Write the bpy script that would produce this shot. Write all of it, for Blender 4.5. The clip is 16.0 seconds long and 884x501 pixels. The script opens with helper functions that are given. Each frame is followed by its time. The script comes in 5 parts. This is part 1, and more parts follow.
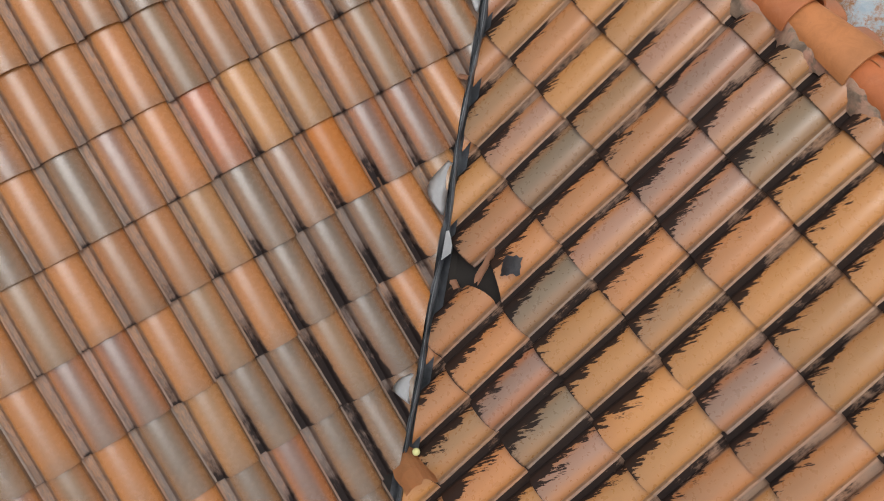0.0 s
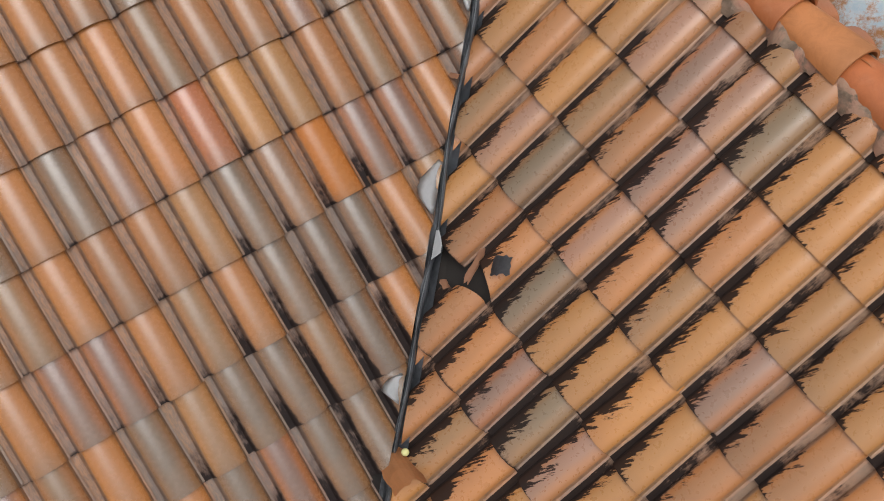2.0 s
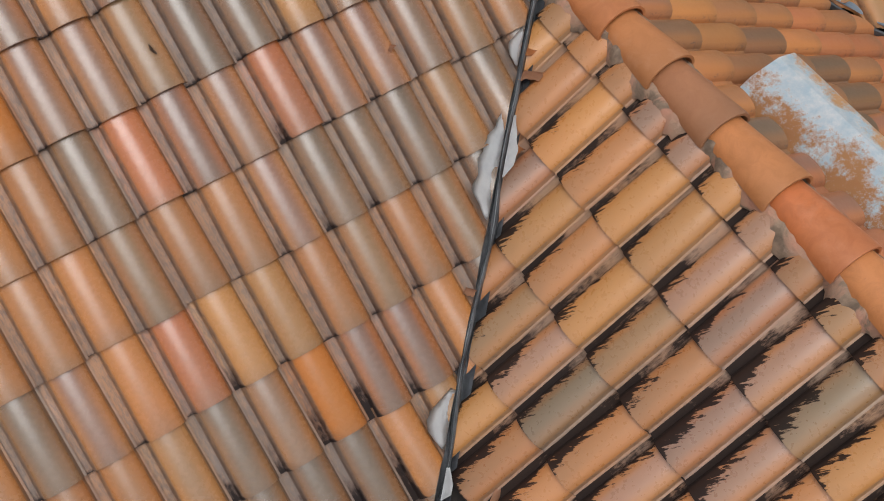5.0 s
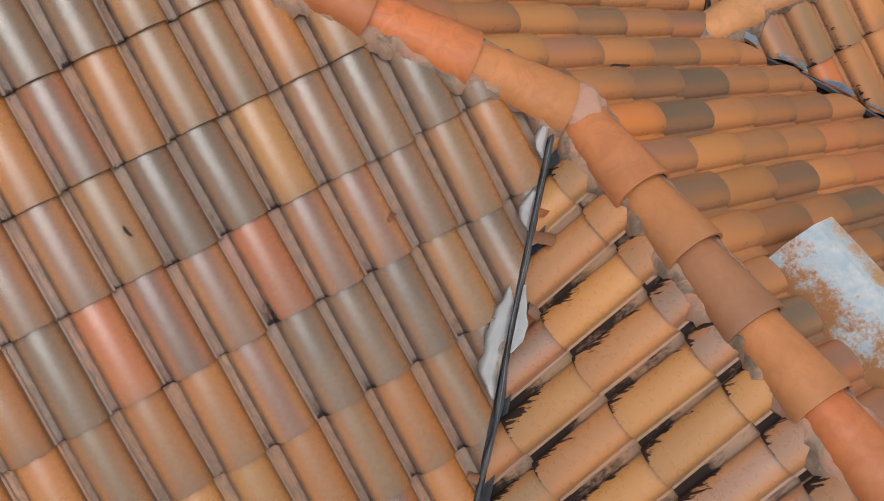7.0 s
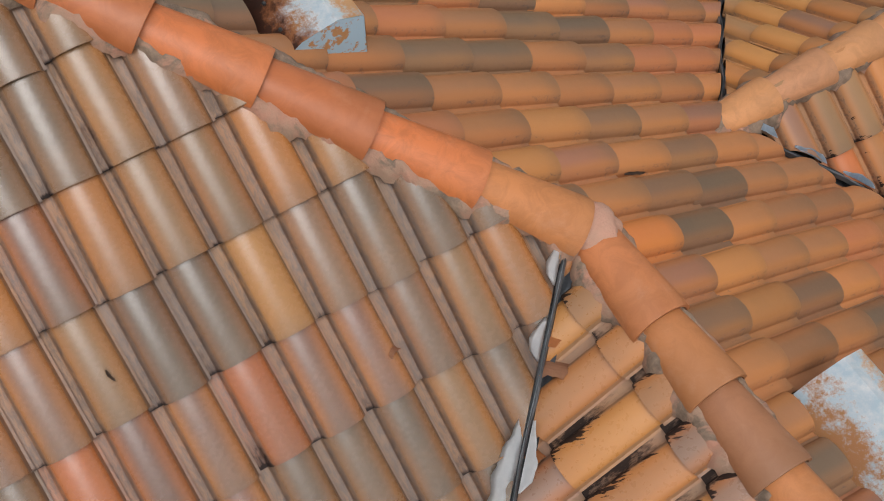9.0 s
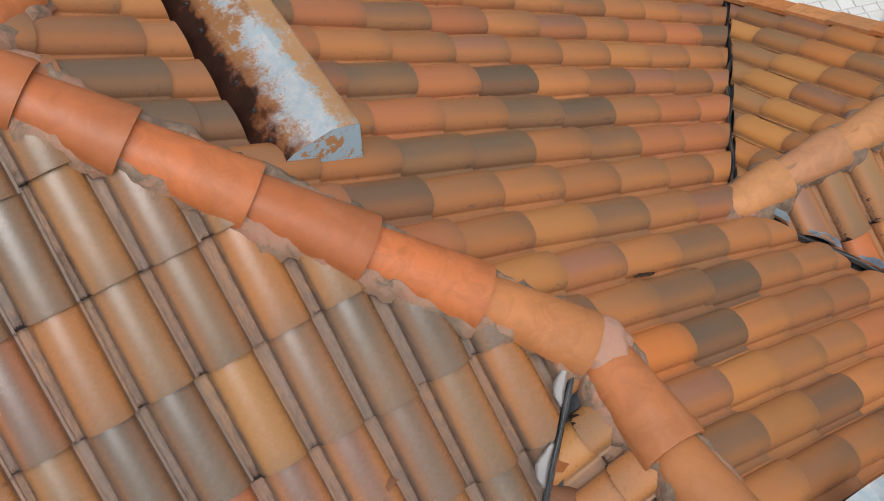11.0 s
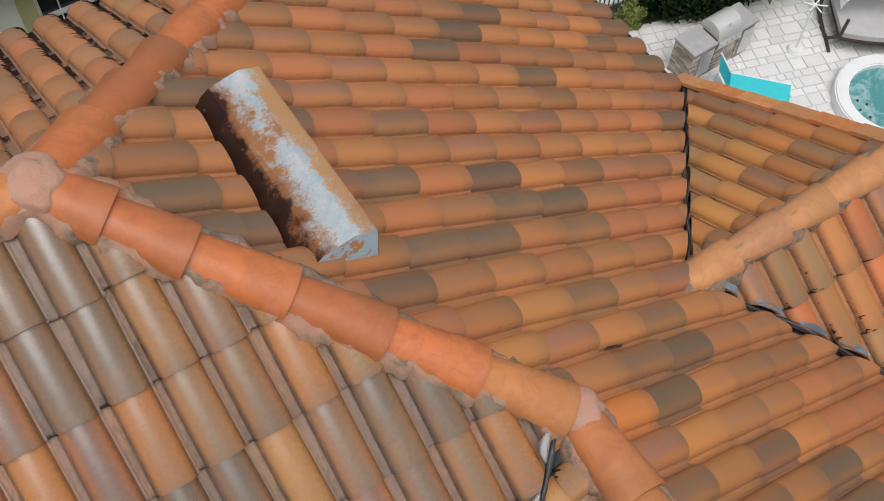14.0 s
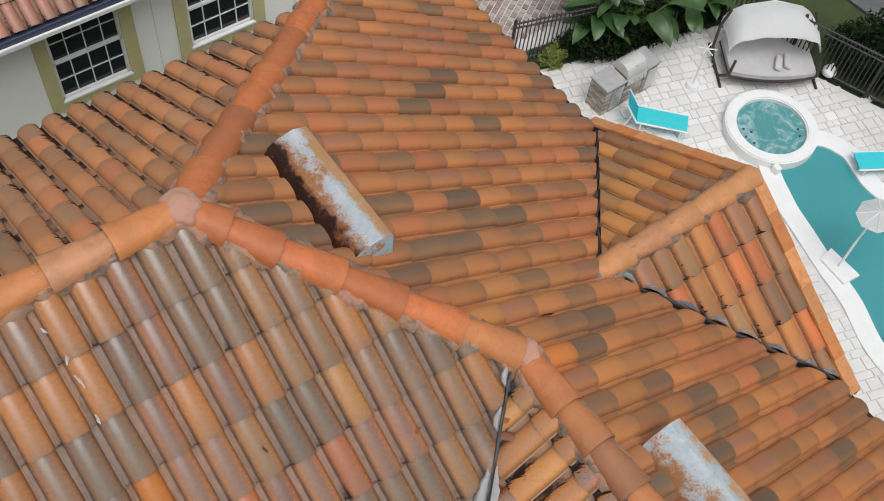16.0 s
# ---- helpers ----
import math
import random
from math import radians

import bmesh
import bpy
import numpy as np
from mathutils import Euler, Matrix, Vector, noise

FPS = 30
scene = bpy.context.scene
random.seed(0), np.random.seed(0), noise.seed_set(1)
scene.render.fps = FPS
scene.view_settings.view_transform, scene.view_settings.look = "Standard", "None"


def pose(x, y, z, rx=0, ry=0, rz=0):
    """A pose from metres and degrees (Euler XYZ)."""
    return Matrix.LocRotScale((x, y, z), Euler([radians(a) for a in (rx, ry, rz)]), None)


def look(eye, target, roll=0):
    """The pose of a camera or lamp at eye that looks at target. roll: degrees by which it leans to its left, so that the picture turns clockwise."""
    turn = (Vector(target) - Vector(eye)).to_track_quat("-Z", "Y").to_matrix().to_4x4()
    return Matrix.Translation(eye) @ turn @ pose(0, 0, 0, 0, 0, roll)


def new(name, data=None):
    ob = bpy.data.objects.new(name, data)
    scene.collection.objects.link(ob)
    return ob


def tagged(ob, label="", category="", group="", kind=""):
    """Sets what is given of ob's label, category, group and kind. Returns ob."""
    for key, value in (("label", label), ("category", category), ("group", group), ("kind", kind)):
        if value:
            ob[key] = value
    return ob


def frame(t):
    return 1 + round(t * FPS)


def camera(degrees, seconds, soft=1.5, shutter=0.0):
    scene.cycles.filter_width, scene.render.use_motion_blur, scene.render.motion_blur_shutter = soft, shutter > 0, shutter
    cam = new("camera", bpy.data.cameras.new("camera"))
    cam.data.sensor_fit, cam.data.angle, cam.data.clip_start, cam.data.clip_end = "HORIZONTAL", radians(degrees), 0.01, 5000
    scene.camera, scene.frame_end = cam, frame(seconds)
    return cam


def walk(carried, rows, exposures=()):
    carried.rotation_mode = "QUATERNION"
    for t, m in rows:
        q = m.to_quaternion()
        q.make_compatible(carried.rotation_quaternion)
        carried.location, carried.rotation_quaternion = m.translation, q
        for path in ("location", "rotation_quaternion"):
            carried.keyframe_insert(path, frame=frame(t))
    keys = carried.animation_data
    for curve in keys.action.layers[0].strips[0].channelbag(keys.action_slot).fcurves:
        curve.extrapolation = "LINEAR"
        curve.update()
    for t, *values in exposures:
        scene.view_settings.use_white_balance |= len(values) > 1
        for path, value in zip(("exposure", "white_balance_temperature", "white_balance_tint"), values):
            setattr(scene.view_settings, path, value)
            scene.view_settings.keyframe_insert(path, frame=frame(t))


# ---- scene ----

# ---- camera ----
cam = camera(45, 16.0, soft=1.0)


def view(x, y, z, yaw, pitch, roll):
    """A pose from a place and the yaw, pitch and roll of the gimbal, in degrees."""
    a, b = radians(yaw), radians(pitch)
    way = Vector((-math.sin(a) * math.cos(b), math.cos(a) * math.cos(b), math.sin(b)))
    eye = Vector((x, y, z))
    return look(eye, eye + way, roll)


PATH = [
    (0, -1.460, -5.202, 2.496, -32.74, -59.29, -1.46),
    (0.5, -1.451, -5.204, 2.489, -32.80, -59.32, -1.69),
    (1, -1.449, -5.225, 2.486, -32.79, -59.31, -1.67),
    (1.5, -1.443, -5.245, 2.479, -32.74, -59.34, -1.50),
    (2, -1.410, -5.225, 2.475, -32.59, -59.28, -1.43),
    (2.5, -1.359, -5.148, 2.480, -32.53, -59.19, -1.28),
    (3, -1.289, -5.012, 2.495, -32.44, -59.22, -1.11),
    (3.5, -1.199, -4.836, 2.511, -32.51, -59.25, -0.85),
    (4, -1.076, -4.666, 2.531, -32.00, -59.27, -1.01),
    (4.5, -0.953, -4.460, 2.548, -32.21, -59.19, -0.66),
    (4.7, -0.907, -4.377, 2.552, -32.49, -59.13, -0.42),
    (6.8, -0.321, -3.512, 2.677, -31.48, -61.27, -0.46),
    (7, -0.298, -3.454, 2.674, -31.61, -61.16, -0.45),
    (7.5, -0.231, -3.309, 2.674, -31.75, -61.09, -0.18),
    (8, -0.169, -3.181, 2.673, -31.90, -61.02, 0.01),
    (8.5, -0.109, -3.071, 2.671, -32.06, -60.92, 0.21),
    (8.7, -0.083, -3.030, 2.678, -32.07, -60.86, 0.37),
    (10.8, 0.161, -2.637, 2.670, -32.28, -60.12, 0.66),
    (11, 0.181, -2.589, 2.670, -32.39, -60.05, 0.65),
    (11.5, 0.236, -2.481, 2.667, -32.39, -59.82, 0.66),
    (12, 0.289, -2.388, 2.660, -32.36, -59.54, 0.63),
    (12.5, 0.338, -2.289, 2.659, -32.38, -59.41, 0.68),
    (13, 0.337, -2.264, 2.689, -32.94, -59.03, 1.04),
    (13.5, 0.169, -2.461, 3.050, -33.96, -58.63, 1.78),
    (14, -0.050, -2.682, 3.463, -35.36, -58.27, 2.79),
    (14.5, -0.288, -2.920, 3.891, -36.63, -57.78, 3.72),
    (15, -0.558, -3.094, 4.370, -38.95, -57.79, 5.47),
    (15.5, -0.879, -3.356, 4.851, -40.60, -56.98, 6.48),
    (16, -1.211, -3.556, 5.445, -42.58, -57.04, 8.15),
]
walk(cam, [(t, view(*row)) for t, *row in PATH])

# ---- world and sun ----
world = bpy.data.worlds.new("overcast_sky")
scene.world = world
world.use_nodes = True
wn, wl = world.node_tree.nodes, world.node_tree.links
sky = wn.new("ShaderNodeTexSky")
sky.sky_type, sky.sun_disc = "NISHITA", False
sky.sun_elevation, sky.sun_rotation = radians(71), radians(202)
sky.air_density, sky.dust_density, sky.ozone_density = 1.0, 4.0, 1.0
grey = wn.new("ShaderNodeHueSaturation")
grey.inputs["Saturation"].default_value = 0.28
wl.new(sky.outputs[0], grey.inputs["Color"])
wl.new(grey.outputs[0], wn["Background"].inputs[0])
wn["Background"].inputs[1].default_value = 0.155
sun = new("sun", bpy.data.lights.new("sun", "SUN"))
sun.data.energy, sun.data.angle, sun.data.color = 0.88, radians(44), (0.97, 0.985, 1.0)
sun.matrix_world = look((0, 0, 30), Vector((0, 0, 30)) - Vector((-0.12, -0.30, 0.945)))
scene.view_settings.exposure = 0.0

# ---- numbers of the plan ----
P = 0.655                        # rise over run of every slope
COS = 1 / math.sqrt(1 + P * P)
SIN = P * COS
W = TILE = 0.2155                # width of one tile
RUN = 0.3335                     # plan length of tile that shows
EXP = RUN / COS
BX = 1.53                        # south and west slopes meet along x - y = 2 BX
ZS, ZE, ZN = 0.02, 0.07, 0.14  # heights of the south, east and north planes over the origin
HE = (ZE - ZS) / P               # the south hip runs along x + y = HE
AY = (ZN - ZS) / (2 * P)         # the main ridge runs along y = AY
AX, AZ = HE - AY, P * AY + ZS    # where the three ridges meet
RX = BX + HE / 2                 # the low ridge runs along x = RX
JY, JZ = HE - RX, -P * RX + ZE   # where it meets the hip
GX = 4.75                        # eave and gable line on the pool side
RY = -0.93                       # ridge of the gabled wing
VX = 2.95                        # where that ridge meets the slope
RZ = -P * VX + ZE
NY = 2.42                        # eave of the slope towards the neighbour
GROUND = -8.2
VOFF = 0.11                      # the low valley lies a little towards the south slope


def yard(x, y):
    """A place in plan from the yard's own measures."""
    return (x - 1.34, y - 1.92)


# ---- helpers ----
def link_mesh(name, bm, material, parent=None, label="", smooth=False):
    me = bpy.data.meshes.new(name)
    bm.normal_update()
    bm.to_mesh(me)
    bm.free()
    for m in material if isinstance(material, (list, tuple)) else (material,):
        me.materials.append(m)
    if smooth:
        for f in me.polygons:
            f.use_smooth = True
    ob = new(name, me)
    if parent is not None:
        ob.parent = parent
    if label:
        ob["label"] = label
    return ob


def part(name, bm, material, parent, label="", smooth=False):
    return link_mesh(name, bm, material, parent, label, smooth)


def empty(name, place=(0, 0, 0)):
    ob = new(name)
    ob.location = place
    ob.empty_display_size = 0.1
    return ob


def box(bm, x0, x1, y0, y1, z0, z1, bevel=0.0):
    m = Matrix.Translation(((x0 + x1) / 2, (y0 + y1) / 2, (z0 + z1) / 2)) @ Matrix.Diagonal((x1 - x0, y1 - y0, z1 - z0, 1))
    vs = bmesh.ops.create_cube(bm, size=1, matrix=m)["verts"]
    if bevel:
        es = list({e for v in vs for e in v.link_edges})
        bmesh.ops.bevel(bm, geom=es, offset=bevel, segments=2, affect="EDGES", profile=0.5)


def rod(bm, a, b, r, r2=None, seg=10):
    a, b = Vector(a), Vector(b)
    m = Matrix.Translation((a + b) / 2) @ (b - a).to_track_quat("Z", "Y").to_matrix().to_4x4()
    bmesh.ops.create_cone(bm, cap_ends=True, segments=seg, radius1=r, radius2=r if r2 is None else r2, depth=(b - a).length, matrix=m)


def prism(bm, outline, z0, z1):
    """A solid from a plan outline."""
    lo = [bm.verts.new((x, y, z0)) for x, y in outline]
    hi = [bm.verts.new((x, y, z1)) for x, y in outline]
    n = len(lo)
    bm.faces.new(hi)
    bm.faces.new(lo[::-1])
    for i in range(n):
        bm.faces.new((lo[i], lo[(i + 1) % n], hi[(i + 1) % n], hi[i]))
    bmesh.ops.recalc_face_normals(bm, faces=bm.faces)


# ---- materials ----
class Nodes:
    def __init__(self, name):
        self.mat = bpy.data.materials.new(name)
        self.mat.use_nodes = True
        self.t = self.mat.node_tree
        self.b = self.t.nodes["Principled BSDF"]

    def add(self, kind, **sockets):
        n = self.t.nodes.new(kind)
        for k, v in sockets.items():
            self.put(n.inputs[k], v)
        return n

    def put(self, socket, v):
        if isinstance(v, bpy.types.NodeSocket):
            self.t.links.new(v, socket)
        else:
            socket.default_value = v

    def noise(self, scale, detail=4, rough=0.6, vector=None, distort=0.0):
        n = self.add("ShaderNodeTexNoise", Scale=scale, Detail=detail, Roughness=rough, Distortion=distort)
        self.put(n.inputs["Vector"], vector if vector is not None else self.pos())
        return n.outputs["Fac"]

    def pos(self):
        return self.add("ShaderNodeNewGeometry").outputs["Position"]

    def ramp(self, fac, stops, mode="LINEAR"):
        n = self.add("ShaderNodeValToRGB", Fac=fac)
        r = n.color_ramp
        r.interpolation = mode
        while len(r.elements) < len(stops):
            r.elements.new(0.5)
        for e, (p, c) in zip(r.elements, stops):
            e.position = p
            e.color = (*c, 1) if isinstance(c, tuple) else (c, c, c, 1)
        return n.outputs[0]

    def mix(self, fac, a, b, blend="MIX"):
        n = self.add("ShaderNodeMix")
        n.data_type, n.blend_type = "RGBA", blend
        self.put(n.inputs[0], fac)
        self.put(n.inputs[6], a if isinstance(a, bpy.types.NodeSocket) else (*a, 1))
        self.put(n.inputs[7], b if isinstance(b, bpy.types.NodeSocket) else (*b, 1))
        return n.outputs[2]

    def math(self, op, a, b=0.0, clamp=False):
        n = self.add("ShaderNodeMath")
        n.operation, n.use_clamp = op, clamp
        self.put(n.inputs[0], a)
        self.put(n.inputs[1], b)
        return n.outputs[0]

    def bump(self, height, strength=0.3, distance=0.01):
        n = self.add("ShaderNodeBump", Strength=strength, Distance=distance, Height=height)
        self.put(self.b.inputs["Normal"], n.outputs[0])

    def done(self, color=None, rough=0.6, metal=0.0, spec=None):
        if color is not None:
            self.put(self.b.inputs["Base Color"], color if isinstance(color, bpy.types.NodeSocket) else (*color, 1))
        self.put(self.b.inputs["Roughness"], rough)
        self.put(self.b.inputs["Metallic"], metal)
        if spec is not None:
            self.put(self.b.inputs["Specular IOR Level"], spec)
        return self.mat


CLAY = [(0.0, (0.135, 0.092, 0.056)), (0.2, (0.18, 0.115, 0.064)), (0.3, (0.29, 0.155, 0.072)), (0.5, (0.40, 0.18, 0.062)),
        (0.72, (0.48, 0.195, 0.052)), (0.84, (0.49, 0.22, 0.07)), (0.93, (0.45, 0.17, 0.06)), (0.98, (0.45, 0.15, 0.052)), (1.0, (0.50, 0.16, 0.045))]


def clay(name, island=False, tint=None, grime=0.0, spec=1.0, gloss=0.30, field=None, warm=0.0, cap=False, lichen_more=-0.04, bloom=1.0, pale=0.0, deep=1.0, rim_more=0.3, smoky=0.65, two_tone=0.0, fingers=1.0):
    """Kiln-flashed clay. UV runs across the tile (pan, then roll) and from head to tail.
    grime: how far black growth creeps out of the pans; field: a place in plan round which it is thickest, and its reach."""
    n = Nodes(name)
    if island:
        rnd = n.add("ShaderNodeNewGeometry").outputs["Random Per Island"]
    else:
        rnd = n.add("ShaderNodeObjectInfo").outputs["Random"]
    uv = n.add("ShaderNodeUVMap")
    sep = n.add("ShaderNodeSeparateXYZ", Vector=uv.outputs[0])
    u, v = sep.outputs[0], sep.outputs[1]
    pos = n.pos()
    shift = n.math("ADD", n.math("MULTIPLY", rnd, 1.0 - warm), warm)
    r2 = n.math("FRACT", n.math("MULTIPLY", rnd, 37.7))
    base = n.mix(1.0, n.mix(0.0, tint, tint), n.ramp(r2, [(0.0, (0.80, 0.82, 0.86)), (0.5, (1.0, 1.0, 1.0)), (1.0, (1.16, 1.10, 1.04))]), "MULTIPLY") if tint else n.mix(pale, n.ramp(shift, CLAY), n.ramp(r2, [(0.0, (0.60, 0.37, 0.23)), (0.3, (0.62, 0.34, 0.16)), (0.6, (0.64, 0.31, 0.11)), (1.0, (0.66, 0.35, 0.12))]))
    if deep != 1.0:
        base = n.mix(1.0, base, (deep, deep * 0.95, deep * 0.86), "MULTIPLY")
    # second colour of the same tile, laid on in soft flashes
    other = n.ramp(r2, CLAY)
    own = n.add("ShaderNodeVectorMath")
    n.put(own.inputs[0], pos)
    n.put(own.inputs[1], n.add("ShaderNodeCombineXYZ", X=n.math("MULTIPLY", rnd, 60.0), Y=n.math("MULTIPLY", r2, 40.0)).outputs[0])
    own = own.outputs[0]
    cloud = n.noise(3.2, 3, 0.55, vector=own)
    flash = n.ramp(n.math("ADD", cloud, n.math("MULTIPLY", n.math("SUBTRACT", v, 0.5), 0.42)), [(0.45, 0.0), (0.8, 1.0)])
    col = n.mix(n.math("MULTIPLY", flash, 0.22 if tint else 0.35), base, other)
    # smoky grey-brown flashing on the crest and towards the tail, more on some tiles than on others; the crest's grey
    # also imitates sky sheen
    r3 = n.math("FRACT", n.math("MULTIPLY", rnd, 91.3))
    crest = n.ramp(u, [(0.30, 0.0), (0.52, 1.0), (0.68, 1.0), (0.92, 0.0)], "EASE")
    # oranger flanks set off the crest: part kiln flashing, part sheen put into colour
    if two_tone:
        col = n.mix(n.math("MULTIPLY", n.math("SUBTRACT", 1.0, crest), two_tone), col, n.mix(r2, (0.46, 0.15, 0.042), (0.50, 0.205, 0.048)))
    smoke = n.math("ADD", n.math("MULTIPLY", n.noise(4.5, 4, vector=own), 0.45), n.math("ADD", n.math("MULTIPLY", v, 0.36), n.math("ADD", n.math("MULTIPLY", crest, 0.26 if two_tone else 0.10), n.math("MULTIPLY", r3, 0.22))))
    smoke = n.ramp(smoke, [(0.58, 0.0), (1.0, 1.0)] if two_tone else [(0.52, 0.0), (0.97, 1.0)])
    col = n.mix(n.math("MULTIPLY", smoke, 0.25 if cap else smoky), col, (0.165, 0.108, 0.066))
    # darker tail margin: grey-brown clay, and the lap's shadow line put into colour
    rim = n.math("MULTIPLY", n.ramp(n.math("ADD", v, n.math("MULTIPLY", n.math("SUBTRACT", cloud, 0.5), 0.25)), [(0.80, 0.0), (1.0, 1.0)]), rim_more)
    col = n.mix(0.0 if cap else rim, col, (0.155, 0.102, 0.064))
    fine = n.noise(170, 3, 0.7)
    col = n.mix(0.17, col, n.mix(fine, (0.75, 0.75, 0.75), (1.25, 1.22, 1.2)), "MULTIPLY")
    if cap:
        blot = n.ramp(n.noise(11, 6, 0.7, vector=own, distort=0.8), [(0.42, 0.0), (0.62, 1.0)])
        col = n.mix(n.math("MULTIPLY", blot, 0.5), col, tuple(c * 0.62 for c in tint))
        chalk = n.ramp(n.noise(7, 6, 0.72, vector=own), [(0.56, 0.0), (0.75, 1.0)])
        col = n.mix(n.math("MULTIPLY", chalk, 0.2), col, (0.58, 0.34, 0.22))
    ps = n.add("ShaderNodeSeparateXYZ", Vector=pos)
    fall = 0.0
    if field:
        (fx, fy), far = field
        dist = n.add("ShaderNodeVectorMath")
        dist.operation = "DISTANCE"
        n.put(dist.inputs[0], n.add("ShaderNodeCombineXYZ", X=ps.outputs[0], Y=ps.outputs[1]).outputs[0])
        dist.inputs[1].default_value = (fx, fy, 0)
        fall = n.ramp(n.math("DIVIDE", dist.outputs["Value"], far), [(0.25, 0.0), (1.0, 1.0)])
    # pale lime bloom in the pans, with lichen in long streaks
    pan = n.ramp(u, [(0.0, 1.0), (0.25, 1.0), (0.29, 0.0), (0.985, 0.0), (1.0, 0.7)])
    dust = n.math("MULTIPLY", pan, n.ramp(n.noise(7, 4), [(0.3, 0.45), (0.7, 0.95)]))
    col = n.mix(n.math("MULTIPLY", dust, 0.0 if cap else bloom), col, n.mix(n.noise(60, 4), (0.19, 0.13, 0.088), (0.33, 0.215, 0.148)))
    sv = n.add("ShaderNodeCombineXYZ", X=n.math("MULTIPLY", u, 30.0), Y=n.math("MULTIPLY", v, 15.0), Z=n.math("MULTIPLY", rnd, 300.0))
    streak = n.ramp(n.math("ADD", n.noise(0.8, 7, 0.75, vector=sv.outputs[0], distort=0.5), n.math("ADD", n.math("MULTIPLY", v, 0.1), n.math("ADD", n.ramp(u, [(0.05, 0.0), (0.24, 0.08)]), n.math("SUBTRACT", lichen_more - 0.03, n.math("MULTIPLY", fall, 0.13))))), [(0.50, 0.0), (0.66, 1.0)])
    lichen = n.math("MULTIPLY", n.math("MULTIPLY", streak, pan), 0.0 if cap else 0.66)
    col = n.mix(lichen, col, n.mix(n.noise(90, 3), (0.035, 0.03, 0.03), (0.12, 0.095, 0.085)))
    # black growth: it fills the pans and runs up the rolls in fingers
    along = n.math("ADD", n.math("MULTIPLY", ps.outputs[0], 0.85), n.math("MULTIPLY", ps.outputs[1], -0.53))
    across = n.math("ADD", n.math("MULTIPLY", ps.outputs[0], 0.53), n.math("MULTIPLY", ps.outputs[1], 0.85))
    fv = n.add("ShaderNodeCombineXYZ", X=n.math("MULTIPLY", across, 58.0), Y=n.math("MULTIPLY", along, 11.0), Z=n.math("MULTIPLY", ps.outputs[2], 5.0))
    finger = n.noise(1.0, 4, 0.68, vector=fv.outputs[0])
    bed = n.ramp(u, [(0.0, 0.9), (0.05, 1.0), (0.24, 1.0), (0.33, 0.35), (0.40, 0.0), (1.0, 0.0)])
    flank = n.ramp(u, [(0.0, 0.0), (0.19, 0.0), (0.24, 1.0), (0.42, 0.58), (0.70, 0.0), (1.0, 0.0)])
    broad = n.noise(0.9, 2, 0.5)
    patch = n.noise(4.5, 4, 0.65)
    knot = n.math("MULTIPLY", n.ramp(v, [(0.15, 0.0), (0.8, 0.44), (0.94, 0.54), (0.99, 1.0)]), 0.9)
    amount = n.math("ADD", n.math("MULTIPLY", n.math("SUBTRACT", broad, 0.5), 0.7), n.math("ADD", n.math("MULTIPLY", n.math("SUBTRACT", patch, 0.5), 1.6), n.math("ADD", knot, grime - 0.3)))
    amount = n.math("SUBTRACT", amount, n.math("MULTIPLY", fall, 0.6))
    rag = n.math("MULTIPLY", n.math("SUBTRACT", n.noise(1.0, 5, 0.7, vector=sv.outputs[0]), 0.5), 0.7)
    core = n.ramp(n.math("MULTIPLY", n.math("ADD", bed, n.math("ADD", amount, rag)), 0.5), [(0.33, 0.0), (0.49, 1.0)])
    tips = n.math("ADD", n.math("MULTIPLY", finger, 1.7), n.math("ADD", n.math("MULTIPLY", flank, 0.8), n.math("MULTIPLY", amount, 0.8)))
    tips = n.math("MULTIPLY", n.ramp(n.math("MULTIPLY", tips, 0.4), [(0.598, 0.0), (0.628, 1.0)]), n.ramp(flank, [(0.0, 0.0), (0.06, 1.0)]))
    dirt = n.math("MAXIMUM", core, n.math("MULTIPLY", tips, fingers))
    col = n.mix(n.math("MULTIPLY", dirt, 0.95), col, n.mix(dirt, (0.09, 0.04, 0.028), (0.016, 0.012, 0.012)))
    specks = n.ramp(n.noise(48, 2, 0.5), [(0.745, 0.0), (0.77, 1.0)])
    col = n.mix(n.math("MULTIPLY", specks, 0.12), col, (0.10, 0.06, 0.04))
    rough = n.math("ADD", n.math("MULTIPLY", n.noise(40, 3), 0.16), n.math("ADD", n.math("MULTIPLY", n.math("MAXIMUM", dirt, dust), 0.5), gloss - 0.08))
    n.bump(n.math("ADD", fine, n.math("MULTIPLY", n.noise(30, 3), 2.0)), 0.13, 0.002)
    return n.done(col, rough, 0.0, n.math("SUBTRACT", spec, n.math("MULTIPLY", dirt, spec * 0.85)))


FIELD_S, FIELD_W = ((-0.4, -3.6), 1.55), ((-0.2, -3.7), 2.5)
# kiln colours: grey-olive, brown, tan, warm orange-tan, ochre, brick red, bright orange, rosy grey
KILN = {"g": (0.195, 0.128, 0.074), "b": (0.25, 0.135, 0.07), "t": (0.33, 0.18, 0.08), "o": (0.45, 0.185, 0.058),
        "y": (0.50, 0.235, 0.072), "r": (0.53, 0.152, 0.044), "O": (0.68, 0.225, 0.036), "p": (0.25, 0.125, 0.078)}
KILN_NAMES = {"g": "olive_grey", "b": "brown", "t": "tan", "o": "orange_tan", "y": "ochre", "r": "brick_red", "O": "bright_orange", "p": "rosy_grey"}


